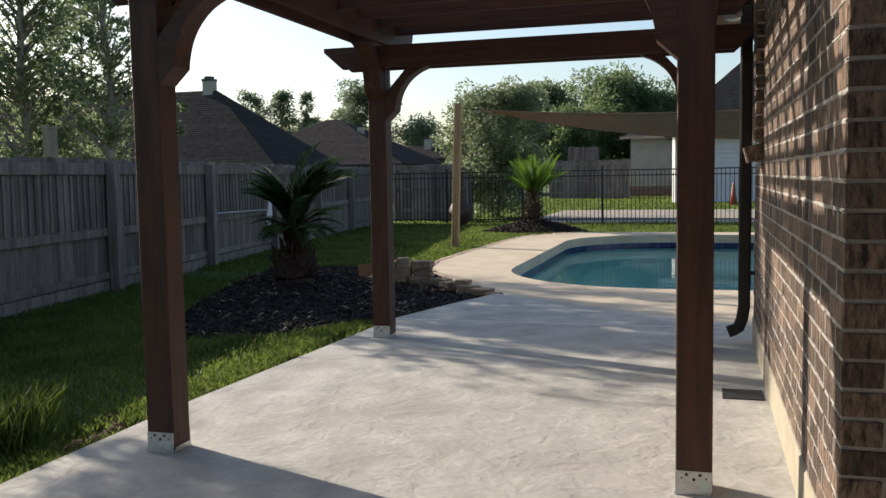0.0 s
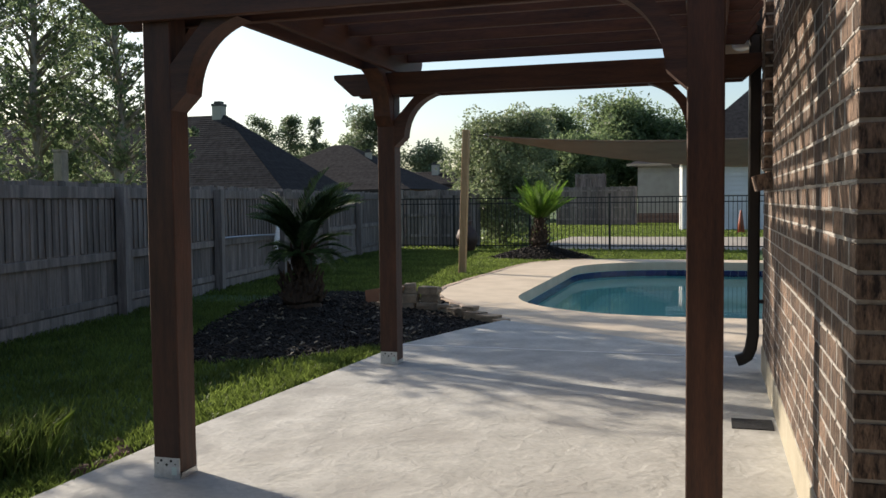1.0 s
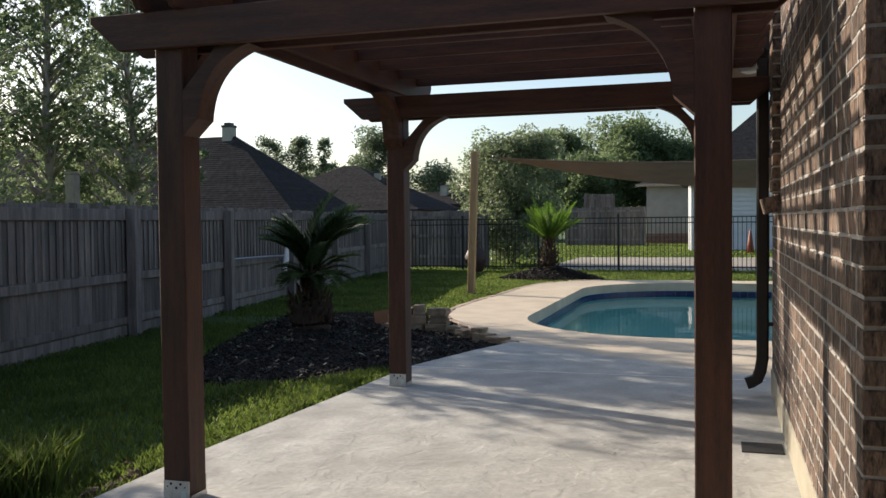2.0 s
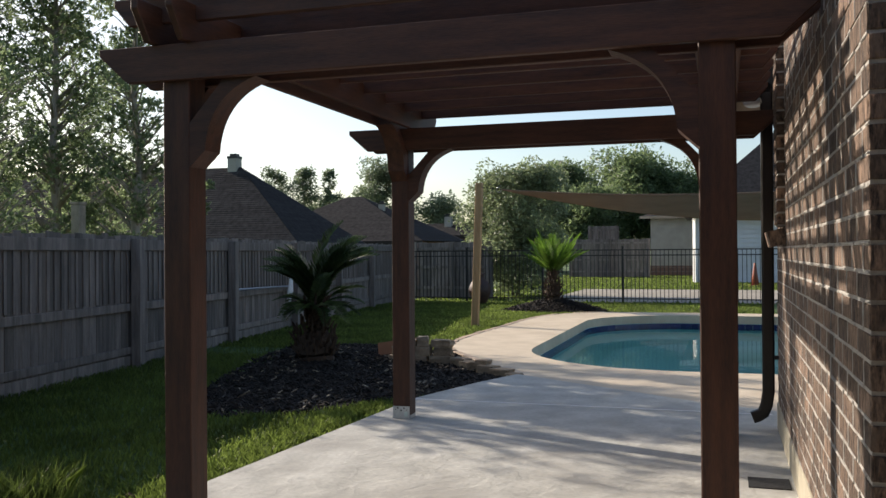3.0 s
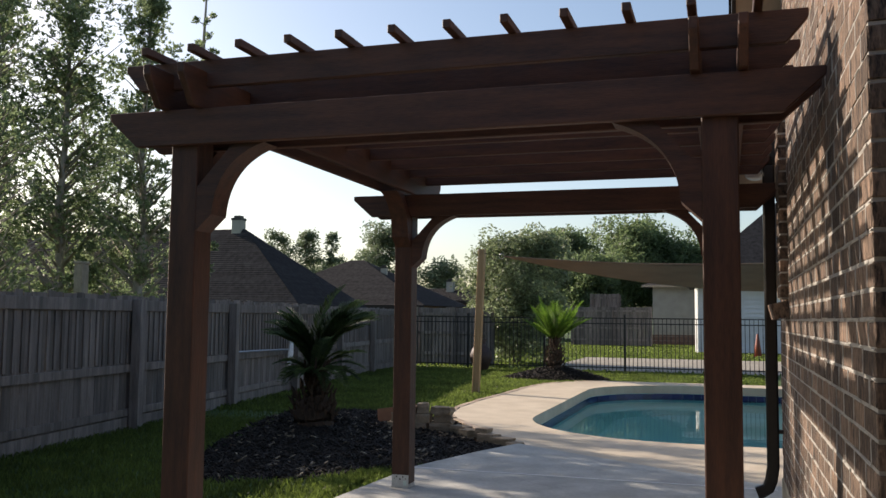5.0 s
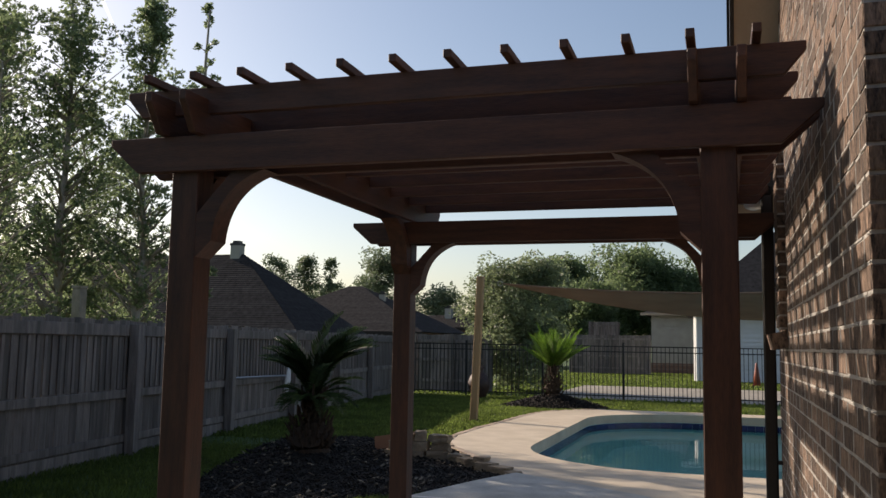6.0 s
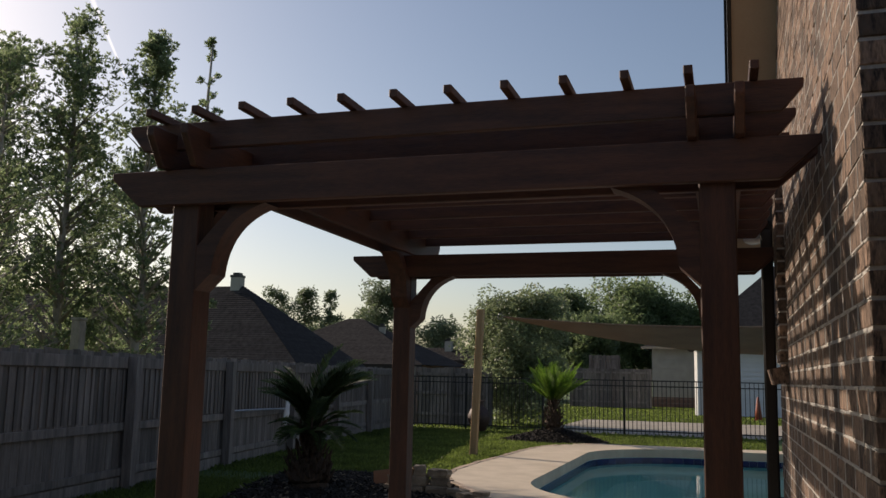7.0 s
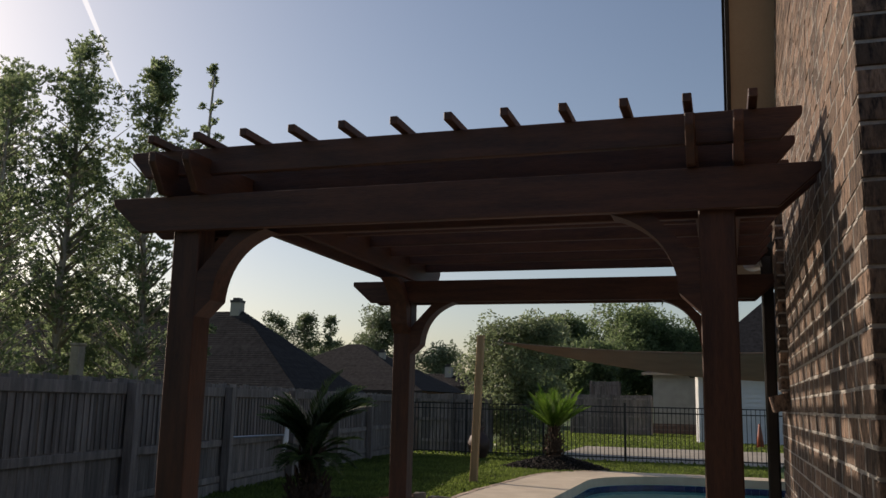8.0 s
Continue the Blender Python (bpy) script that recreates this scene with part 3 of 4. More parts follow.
# ---- fences ----
def wood_fence():
    a, b = Vector((-6.32, -0.6, 0)), Vector((-9.36, 21.3, 0))
    d = (b - a); length = d.length
    f = thing("wooden_fence", a, "weathered grey wooden privacy fence along the lawn", "fence")
    f.rotation_euler = (0, 0, math.atan2(d.y, d.x))
    rng = random.Random(2)
    # local x runs along the fence, local -y faces the lawn
    pickets = [mesh_of("picket", B((0, 0.136, 0.0, 0.018, GROUND_Z - 0.02, 1.635 + 0.01 * k), w=0.003), FENCE) for k in range(3)]
    x = 0.0
    while x < length:
        ob = part("picket", rng.choice(pickets), None, f)
        ob.location = (x, rng.uniform(0, 0.004), rng.uniform(-0.012, 0.012))
        ob.rotation_euler = (0, radians(rng.uniform(-0.3, 0.3)), 0)
        x += 0.142
    batten = mesh_of("batten", B((0, 0.05, -0.016, -0.001, 0.79, 1.44), w=0.002), FENCE)
    x = 0.12
    while x < length:
        ob = part("batten", batten, None, f)
        ob.location = (x + rng.uniform(-0.01, 0.01), 0, 0)
        x += 0.142
    x = -2.74
    while x < length:
        x0, x1 = max(0.0, x), min(x + 3.1, length)
        part("post", B((x0, x0 + 0.14, -0.17, -0.045, GROUND_Z - 0.02, 1.60), w=0.004), FENCE, f)
        for z, h in ((1.45, 0.14), (0.67, 0.10), (0.12, 0.09)):
            part("rail", B((x0 + 0.002, x1 - 0.002, -0.042, -0.018, z, z + h), w=0.004), FENCE, f)
        part("kick_board", B((x0, x1 - 0.004, -0.03, -0.003, GROUND_Z - 0.03, 0.1), w=0.003), FENCE, f)
        x += 3.1

def iron_fence():
    x0, x1, y = -9.35, 6.0, 21.35
    f = thing("iron_fence", (x0, y, GROUND_Z), "black iron picket fence behind the pool", "fence")
    L = x1 - x0
    post = mesh_of("post", B((-0.03, 0.03, -0.03, 0.03, -0.05, 1.58), (-0.036, 0.036, -0.036, 0.036, 1.58, 1.6)), IRON)
    bar = mesh_of("picket", B((-0.009, 0.009, -0.009, 0.009, 0.06, 1.5)), IRON)
    k = 0
    x = 0.0
    while x < L:
        part("post", post, None, f).location = (x, 0, 0)
        for j in range(1, 20):
            if x + j * 0.1127 < L:
                part("picket", bar, None, f).location = (x + j * 0.1127, 0, 0)
        x += 2.255
    for z in (1.48, 1.33, 0.12):
        part("rail", B((0, L, -0.014, 0.014, z, z + 0.03)), IRON, f)

# ---- plants ----
def leaf_cloud(centres, n, size, rng, shoot=1):
    """Many single leaves round the given clump centres (place, radius); shoot: how many spring from one shoot's tip."""
    v, f = [], []
    weights = [r ** 2 for _, r in centres]
    for c, r in rng.choices(centres, weights, k=max(1, n // shoot)):
        p = Vector((rng.gauss(0, 1), rng.gauss(0, 1), rng.gauss(0, 1)))
        p = c + p.normalized() * r * rng.uniform(0.35, 1.0) ** 0.6
        grow = Vector((rng.gauss(0, 0.5), rng.gauss(0, 0.5), 0.7)) if shoot > 1 else Vector((0, 0, 0))
        for k in range(shoot):
            d = (Vector((rng.gauss(0, 1), rng.gauss(0, 1), rng.gauss(0, 0.7))).normalized() + grow).normalized()
            s = d.cross(Vector((rng.gauss(0, 1), rng.gauss(0, 1), rng.gauss(0, 1)))).normalized()
            L = size * rng.uniform(0.6, 1.3)
            q = p - grow * (size * 0.5 * k / shoot)
            i = len(v)
            v += [q, q + d * L * 0.5 + s * L * 0.21, q + d * L, q + d * L * 0.5 - s * L * 0.21]
            f.append((i, i + 1, i + 2, i + 3))
    return v, f

def tree(name, at, height, spread, label, leaf_mat, n_leaves, leaf_size, seed, bark=None, stems=1, base=0.3, category="tree", upright=0.5, clumps=60, girth=0.02, taper=0.75, clump=1.0, shoot=1):
    rng = random.Random(seed)
    t = thing(name, at, label, category)
    bm = bmesh.new()
    ends = []
    for s in range(stems):
        a = rng.uniform(0, 6.28)
        lean = Vector((math.cos(a), math.sin(a), 0)) * (0.0 if stems == 1 else spread * 0.45)
        path = [Vector((0, 0, -0.05)) + lean * 0.1]
        for k in range(1, 8):
            u = k / 7
            path.append(lean * u + Vector((rng.uniform(-1, 1) * spread * 0.06, rng.uniform(-1, 1) * spread * 0.06, height * 0.93 * u)))
        r0 = height * girth / math.sqrt(stems)
        tube(bm, path, [r0 * (1 - 0.85 * k / 7) for k in range(8)], 8)
        for k in range(max(3, clumps // stems)):
            u = rng.uniform(base, 1.0)
            i = min(int(u * 7), 6)
            p = path[i].lerp(path[i + 1], u * 7 - i)
            a2 = rng.uniform(0, 6.28)
            reach = spread * rng.uniform(0.25, 1.0) * (1.0 - taper * max(0.0, (u - 0.45) / 0.55) ** 1.5) * (1.0 if stems == 1 else 0.7)
            q = p + Vector((math.cos(a2) * reach, math.sin(a2) * reach, reach * upright * rng.uniform(0.4, 1.2)))
            mid = p.lerp(q, 0.5) + Vector((0, 0, reach * 0.06))
            rr = max(0.006, r0 * 0.35 * (1 - 0.7 * u))
            tube(bm, [p, mid, q], [rr, rr * 0.6, rr * 0.2], 5)
            ends.append((q, clump * spread * rng.uniform(0.10, 0.24)))
            if rng.random() < 0.6:
                ends.append((mid, clump * spread * rng.uniform(0.08, 0.16)))
    part("trunk", bm, bark or BARK, t, smooth=True)
    v, f = leaf_cloud(ends, n_leaves, leaf_size, rng, shoot)
    raw("crown", v, f, leaf_mat, t)
    return t

def frond_mesh(name, length, droop, width, pairs, mat, rng, vee=0.5):
    """A feather leaf along +x that rises and droops, with a leaflet on each side at every step."""
    v, f = [], []
    path = [Vector((length * u * (1 - 0.15 * droop * u), 0, length * (0.55 * u - droop * u * u))) for u in (k / pairs for k in range(pairs + 1))]
    for k in range(pairs):
        a, b = path[k], path[k + 1]
        i = len(v); w = 0.012 * (1 - k / pairs) + 0.003
        v += [a + Vector((0, w, 0)), a - Vector((0, w, 0)), b - Vector((0, w, 0)), b + Vector((0, w, 0))]
        f.append((i, i + 1, i + 2, i + 3))
        u = k / pairs
        if u < 0.08:
            continue
        reach = width * math.sin(math.pi * min(1, 0.12 + u * 0.86)) ** 0.6
        for sgn in (1, -1):
            tip = b + Vector((reach * 0.55, sgn * reach, reach * (vee - 0.7 * droop * rng.uniform(0.4, 1.3))))
            mid = a.lerp(tip, 0.5) + Vector((0, 0, reach * 0.12))
            ww = Vector((0.55 * length / pairs, 0, 0.004))
            i = len(v)
            v += [a - ww * 0.4, a + ww * 0.4, mid + ww * 0.6, tip, mid - ww * 0.6]
            f.append((i, i + 1, i + 2, i + 3, i + 4))
    me = bpy.data.meshes.new(name)
    me.from_pydata([tuple(p) for p in v], [], f)
    me.materials.append(mat)
    return me

def palm_like(name, at, trunk_h, trunk_r, count, length, droop, width, mat, label, seed, lift=(15, 80), pairs=34, bulb=False, fan=None):
    rng = random.Random(seed)
    t = thing(name, at, label, "palm")
    bm = bmesh.new()
    n = 14
    def girth(u):
        return trunk_r * (1.15 - 0.3 * u) if not bulb else trunk_r * (0.40 + 0.72 * math.cos(1.5 * min(1.0, max(0.0, u - 0.3) / 0.4)))
    tube(bm, [(0.02 * math.sin(k), 0.02 * math.cos(k * 1.7), trunk_h * k / n - 0.06) for k in range(n + 1)],
         [girth(k / n) * (1.12 if k % 2 else 1.0) for k in range(n + 1)], 12)
    part("trunk", bm, PALM_BARK, t)
    bm = bmesh.new()
    tube(bm, [(0, 0, 0), (0.06, 0, 0.05), (0.1, 0, 0.13)], [0.034, 0.026, 0.01], 6, 0.5)
    stub = mesh_of("leaf_stub", bm, PALM_BARK)
    for k in range(90):
        a, z = k * 2.399, trunk_h * (0.04 + 0.96 * k / 90)
        ob = part("leaf_stub", stub, None, t)
        near = 0.9 * girth(k / 90)
        ob.location = (near * math.cos(a), near * math.sin(a), z)
        ob.rotation_euler = (0, rng.uniform(-0.4, 0.2), a)
        ob.scale = [rng.uniform(0.7, 1.25)] * 3 if not bulb else (1, 1, rng.uniform(0.9, 1.4 + 1.6 * max(0, k / 90 - 0.5)))
    kinds = [frond_mesh("frond", length * rng.uniform(0.85, 1.1), droop * rng.uniform(0.8, 1.2), width, pairs, mat, rng) for _ in range(5)]
    for k in range(count):
        ob = part("frond", rng.choice(kinds), None, t)
        ob.location = (0, 0, trunk_h - 0.03)
        tilt = rng.uniform(*lift)
        turn, s = k * 2.399 + rng.uniform(-0.2, 0.2), rng.uniform(0.85, 1.1)
        if fan and k % 3:
            turn = radians(fan + 180 * (k % 2)) + rng.gauss(0, 0.34)
        elif fan:
            tilt, s = rng.uniform(18, 66), rng.uniform(0.5, 0.74)
        ob.rotation_euler = (radians(rng.uniform(-15, 15)), radians(-(tilt - 28)), turn)
        if fan and math.cos(turn) < -0.3:
            s *= 0.8
        ob.scale = (s, s, s)
    return t

# ---- garden ----
BED = [(-4.6, 3.2), (-4.31, 3.12), (-3.93, 3.25), (-3.57, 3.45), (-3.2, 4.0), (-2.80, 4.35), (-2.5, 5.35), (-2.22, 6.14), (-2.6, 6.9), (-3.3, 7.9), (-3.7, 8.4), (-4.2, 8.6),
       (-4.85, 8.8), (-5.5, 8.6), (-6.0, 7.9), (-5.7, 6.3), (-5.3, 4.7)]
def bed_height(x, y):
    d = min(math.hypot((x + 5.3) / 1.0, (y - 7.4) / 1.4), 2.0) / 2.0
    return -0.05 + 0.095 * (1 - d) ** 1.0 + 0.02 * noise.noise((x * 3, y * 3, 0))

def mulch_bed():
    bm = ring_fill(BED, [], -0.055)
    bmesh.ops.subdivide_edges(bm, edges=bm.edges[:], cuts=5, use_grid_fill=True)
    edge = {v for e in bm.edges if e.is_boundary for v in e.verts}
    for v in bm.verts:
        v.co.z = -0.065 if v in edge else bed_height(v.co.x, v.co.y)
    bed = part("mulch_bed", bm, MULCH, None, "", True)
    tagged(bed, "dark mulch bed with loose wood chips beside the patio", "mulch bed", kind="stuff")
    chips("mulch_chips", lambda r: (r.uniform(-6, -2.2), r.uniform(3.1, 8.8)), lambda x, y: inside(x, y, BED), bed_height, 7000, 3, "loose dark wood chips on the mulch bed")
    chips("straw_bits", lambda r: (r.uniform(-6, -2.2), r.uniform(3.1, 8.8)), lambda x, y: inside(x, y, BED), lambda x, y: bed_height(x, y) + 0.012, 150, 9, "pale dry straw bits scattered on the mulch", STRAW)

def chips(name, pick, ok, height, n, seed, label, mat=None):
    rng = random.Random(seed)
    v, f = [], []
    while n:
        x, y = pick(rng)
        if not ok(x, y):
            continue
        n -= 1
        m = Matrix.Translation((x, y, height(x, y) + 0.008)) @ Euler((rng.uniform(-.6, .6), rng.uniform(-.6, .6), rng.uniform(0, 6.28))).to_matrix().to_4x4()
        L, w, h = rng.uniform(0.015, 0.05), rng.uniform(0.006, 0.016), rng.uniform(0.003, 0.008)
        i = len(v)
        v += [m @ Vector(p) for p in ((-L, -w, -h), (L, -w * .6, -h), (L, w, -h), (-L, w * .7, -h), (-L * .9, -w, h), (L, -w * .5, h), (L * .9, w, h), (-L, w * .6, h))]
        f += [tuple(i + k for k in q) for q in ((3, 2, 1, 0), (4, 5, 6, 7), (0, 1, 5, 4), (1, 2, 6, 5), (2, 3, 7, 6), (3, 0, 4, 7))]
    tagged(raw(name, v, f, mat or CHIP), label, "mulch", kind="stuff")

MOUND_AT = (-3.85, 17.75)
def mound_height(x, y):
    d = math.hypot((x - MOUND_AT[0]) / 1.35, (y - MOUND_AT[1]) / 0.85)
    return -0.06 + 0.36 * max(0.0, 1 - d) ** 0.9
def mound():
    bm = bmesh.new()
    rings = []
    for k in range(9):
        r = 1 - k / 8.001
        rings.append([bm.verts.new((MOUND_AT[0] + 1.35 * r * math.cos(a) * (1 + .08 * math.sin(3 * a)), MOUND_AT[1] + 0.85 * r * math.sin(a), 0)) for a in (2 * math.pi * j / 28 for j in range(28))])
    for a, b in zip(rings, rings[1:]):
        for j in range(28):
            bm.faces.new((a[j], a[(j + 1) % 28], b[(j + 1) % 28], b[j]))
    for v in bm.verts:
        v.co.z = mound_height(v.co.x, v.co.y) - 0.01 + 0.025 * noise.noise((v.co.x * 4, v.co.y * 4, 1))
    tagged(part("mulch_mound", bm, MULCH, None, "", True), "dark mulch mound round the sago palm", "mulch", kind="stuff")
    chips("mound_chips", lambda r: (MOUND_AT[0] + r.uniform(-1.4, 1.4), MOUND_AT[1] + r.uniform(-.9, .9)), lambda x, y: mound_height(x, y) > -0.05, mound_height, 1800, 5, "loose dark wood chips on the mound")

def rock(w, d, h, seed):
    rng = random.Random(seed)
    bm = bmesh.new()
    box(bm, -w / 2, w / 2, -d / 2, d / 2, 0, h)
    bmesh.ops.subdivide_edges(bm, edges=bm.edges[:], cuts=2, use_grid_fill=True)
    for v in bm.verts:
        v.co += Vector((rng.uniform(-1, 1) * w * .06, rng.uniform(-1, 1) * d * .06, rng.uniform(-1, 1) * h * .06 if v.co.z > 0.01 else 0))
    bevel(bm, 0.006)
    return bm

def stones():
    k = 0
    for x, y, z, w, h, turn in ((-4.02, 7.25, 0, .26, .12, 4), (-3.74, 7.24, 0, .27, .12, -4), (-3.44, 7.28, 0, .30, .12, 6),
                              (-3.96, 7.27, .12, .26, .13, -5), (-3.68, 7.26, .12, .22, .14, 3), (-3.42, 7.30, .12, .24, .13, 10),
                              (-3.90, 7.28, .25, .26, .11, 6), (-3.68, 7.27, .26, .15, .15, 14), (-3.43, 7.31, .25, .28, .11, -6),
                              (-3.12, 7.12, 0, .26, .12, -28), (-2.96, 6.92, 0.0, .2, .10, -40), (-2.76, 6.62, 0, .22, .14, -25), (-2.66, 6.52, .13, .16, .06, -15),
                              (-2.58, 6.42, 0, .24, .13, -18), (-2.38, 6.30, 0, .26, .11, -24), (-2.22, 6.2, 0, .16, .07, -30)):
        ob = part("landscape_stone", rock(w, 0.16, h * 0.86, k), STONE)
        ob.location = (x, y, -0.055 + z * 0.86)
        ob.rotation_euler = (0, 0, radians(turn))
        tagged(ob, "tan landscape stone stacked loosely beside the bed" if z else "tan landscape stone lying at the bed's edge", "stone", "landscape stones")
        k += 1
    ob = part("edging_board", B((-0.32, 0.32, -0.02, 0.02, 0, 0.2), w=0.006), TERRACOTTA)
    ob.location, ob.rotation_euler = (-4.1, 7.6, 0.03), (radians(-35), radians(-8), radians(15))
    tagged(ob, "tilted red-brown board lying on the mulch", "board")

def clod(size, seed):
    rng = random.Random(seed)
    bm = bmesh.new()
    bmesh.ops.create_icosphere(bm, subdivisions=2, radius=size)
    for v in bm.verts:
        v.co *= 1 + 0.5 * noise.noise(v.co * (2.2 / size) + Vector((seed, 0, 0)))
        v.co.z = max(v.co.z * 0.7 + size * 0.3, 0.0)
    return bm

def earth_lumps():
    rng = random.Random(17)
    for k in range(22):
        ob = part("earth_clod", clod(rng.uniform(0.015, 0.05), k), EARTH)
        ob.location = (-3.06 - abs(rng.gauss(0, 0.07)), 0.22 + rng.gauss(0, 0.2), GROUND_Z)
        tagged(ob, "brown crumbly earth clod beside the patio edge", "earth", "earth clods")

def edging():
    k = 0
    rng = random.Random(8)
    half = mesh_of("edging_brick", B((-0.095, 0.095, -0.05, 0.05, -0.08, 0.0), w=0.006), EDGING)
    line = DECK_LINE[:11]
    for (ax, ay), (bx, by) in zip(line, line[1:]):
        L = math.hypot(bx - ax, by - ay)
        nx, ny = -(by - ay) / L, (bx - ax) / L
        for j in range(int(L / 0.2)):
            u = (j + 0.5) * 0.2 / L
            ob = part("edging_brick", half, None, deck)
            ob.location = (ax + (bx - ax) * u + nx * 0.056, ay + (by - ay) * u + ny * 0.056, -0.012 + rng.uniform(-.005, .005))
            ob.rotation_euler = (0, 0, math.atan2(by - ay, bx - ax) + rng.uniform(-.05, .05))

def grass_blades(name, n, seed, pick, ok, height, label, wide=0.006):
    rng = random.Random(seed)
    v, f = [], []
    tries = 0
    while n > 0 and tries < 2000000:
        tries += 1
        x, y = pick(rng)
        if not ok(x, y):
            continue
        n -= 1
        a, h = rng.uniform(0, 6.28), height * rng.uniform(0.5, 1.25)
        lean = h * rng.uniform(0.15, 0.9)
        b = rng.uniform(0, 6.28)
        w = wide * rng.uniform(0.7, 1.4)
        dx, dy = w * math.cos(a), w * math.sin(a)
        lx, ly = lean * math.cos(b), lean * math.sin(b)
        i = len(v)
        v += [(x - dx, y - dy, GROUND_Z - .005), (x + dx, y + dy, GROUND_Z - .005), (x + lx * .4 + dx * .7, y + ly * .4 + dy * .7, GROUND_Z + h * .65),
              (x + lx, y + ly, GROUND_Z + h), (x + lx * .4 - dx * .7, y + ly * .4 - dy * .7, GROUND_Z + h * .65)]
        f.append((i, i + 1, i + 2, i + 3, i + 4))
    return tagged(raw(name, v, f, GRASS), label, "grass", kind="stuff")

def lawn_ok(x, y):
    return not (inside(x, y, PATIO) or inside(x, y, BED) or inside(x, y, DECK_LINE) or inside(x + 0.13, y, DECK_LINE) or inside(x, y - 0.12, DECK_LINE) or mound_height(x, y) > -0.055) and x > -6.42 - 0.139 * (y + 0.1) + 0.05

# ---- the poolside ----
def sail_pole():
    p = thing("sail_post", (-4.52, 12.88, GROUND_Z), "treated pine square post holding the shade sail", "post")
    bm = bmesh.new()
    m = Matrix.Rotation(radians(2.2), 4, "Y")
    box(bm, -0.065, 0.065, -0.065, 0.065, -0.1, 2.8, m)
    bevel(bm, 0.006)
    part("shaft", bm, PINE, p)
    bm = bmesh.new(); tube(bm, [(0.11, -0.03, 2.72), (0.54, 0.02, 2.66)], 0.006, 6)
    part("rope", bm, DARK_METAL, p, "thin dark rope")

def shade_sail():
    a, b, c = Vector((-3.98, 12.9, 2.6)), Vector((4.4, 12.4, 2.6)), Vector((4.6, 17.5, 2.33))
    bm = bmesh.new()
    n, g = 24, []
    for i in range(n + 1):
        u = i / n
        row = []
        for j in range(13):
            t = j / 12
            p = (a.lerp(b, u)).lerp(a.lerp(c, u), t)
            p.z -= 4 * u * (1 - u) * (0.2 + 0.24 * t)
            row.append(bm.verts.new(p))
        g.append(row)
    for i in range(n):
        for j in range(12):
            bm.faces.new((g[i][j], g[i + 1][j], g[i + 1][j + 1], g[i][j + 1]))
    bmesh.ops.remove_doubles(bm, verts=bm.verts[:], dist=1e-3)
    s = part("shade_sail", bm, SAIL, None, "", True)
    so = s.modifiers.new("cloth", "SOLIDIFY"); so.thickness = 0.006
    for t in (0.0, 1.0):
        bm, end = bmesh.new(), b if t == 0 else c
        tube(bm, [a.lerp(end, k / 24) - Vector((0, 0, 4 * (k / 24) * (1 - k / 24) * (0.2 + 0.24 * t))) for k in range(25)], 0.012, 6)
        part("hem", bm, SAIL, s)
    bm = bmesh.new()
    tube(bm, [a + Vector((-0.05 + 0.05 * math.cos(q), 0, 0.05 * math.sin(q))) for q in (2 * math.pi * k / 12 for k in range(13))], 0.006, 6)
    part("corner_ring", bm, GALV, s, "steel corner ring")
    tagged(s, "tan triangular shade sail stretched over the pool", "shade sail")

def urn():
    u = thing("urn", (-6.42, 20.3, GROUND_Z), "dark clay garden urn standing by the iron fence", "urn")
    bm = bmesh.new()
    prof = [(0.14, 0), (0.2, 0.08), (0.3, 0.3), (0.31, 0.45), (0.24, 0.62), (0.13, 0.72), (0.12, 0.8), (0.17, 0.88), (0.14, 0.87), (0.09, 0.75)]
    tube(bm, [(0, 0, z) for r, z in prof], [r for r, z in prof], 20)
    part("body", bm, CLAY, u, smooth=True)

def pool_net():
    n = thing("pool_skimmer", (-7.53, 9.15, 0.80), "grey-blue pool skimmer pole with white net hung on the fence", "pool skimmer")
    bm = bmesh.new(); tube(bm, [(0.0, 0.0, 0.01), (-0.17, 1.2, -0.005), (-0.34, 2.5, -0.03)], 0.016, 8)
    part("pole", bm, BLUE_POLE, n)
    bm = bmesh.new()
    prof = [(0.02, 0.29), (0.04, 0.2), (0.07, 0.05), (0.10, -0.12), (0.085, -0.27), (0.03, -0.34)]
    tube(bm, [(-0.33 + 0.02 * math.sin(k), 2.5, z) for k, (r, z) in enumerate(prof)], [r for r, z in prof], 12, 0.35)
    part("net", bm, NET, n, "white drooping net bag")

def cone_thing():
    c = thing("traffic_cone", (1.3, 34.5, GROUND_Z), "faded orange traffic cone standing on the driveway", "traffic cone")
    bm = bmesh.new(); tube(bm, [(0, 0, z) for z in (0.03, 0.5, 0.92, 0.95)], [0.16, 0.1, 0.045, 0.03], 16)
    part("body", bm, CONE, c, smooth=True)
    part("foot", B((-0.22, 0.22, -0.22, 0.22, 0, 0.04), w=0.01), CONE, c)

# ---- buildings and fences further off ----
def siding(parent, x0, x1, y, z1, mat, step):
    """Lapped boards up a wall that faces the yard."""
    z = 0.0
    while z < z1 - 0.01:
        bm = bmesh.new()
        slab_of(bm, [(y - 0.05, z), (y - 0.008, z + step), (y, z + step), (y, z)], "x", x0, x1)
        part("siding_board", bm, mat, parent)
        z += step

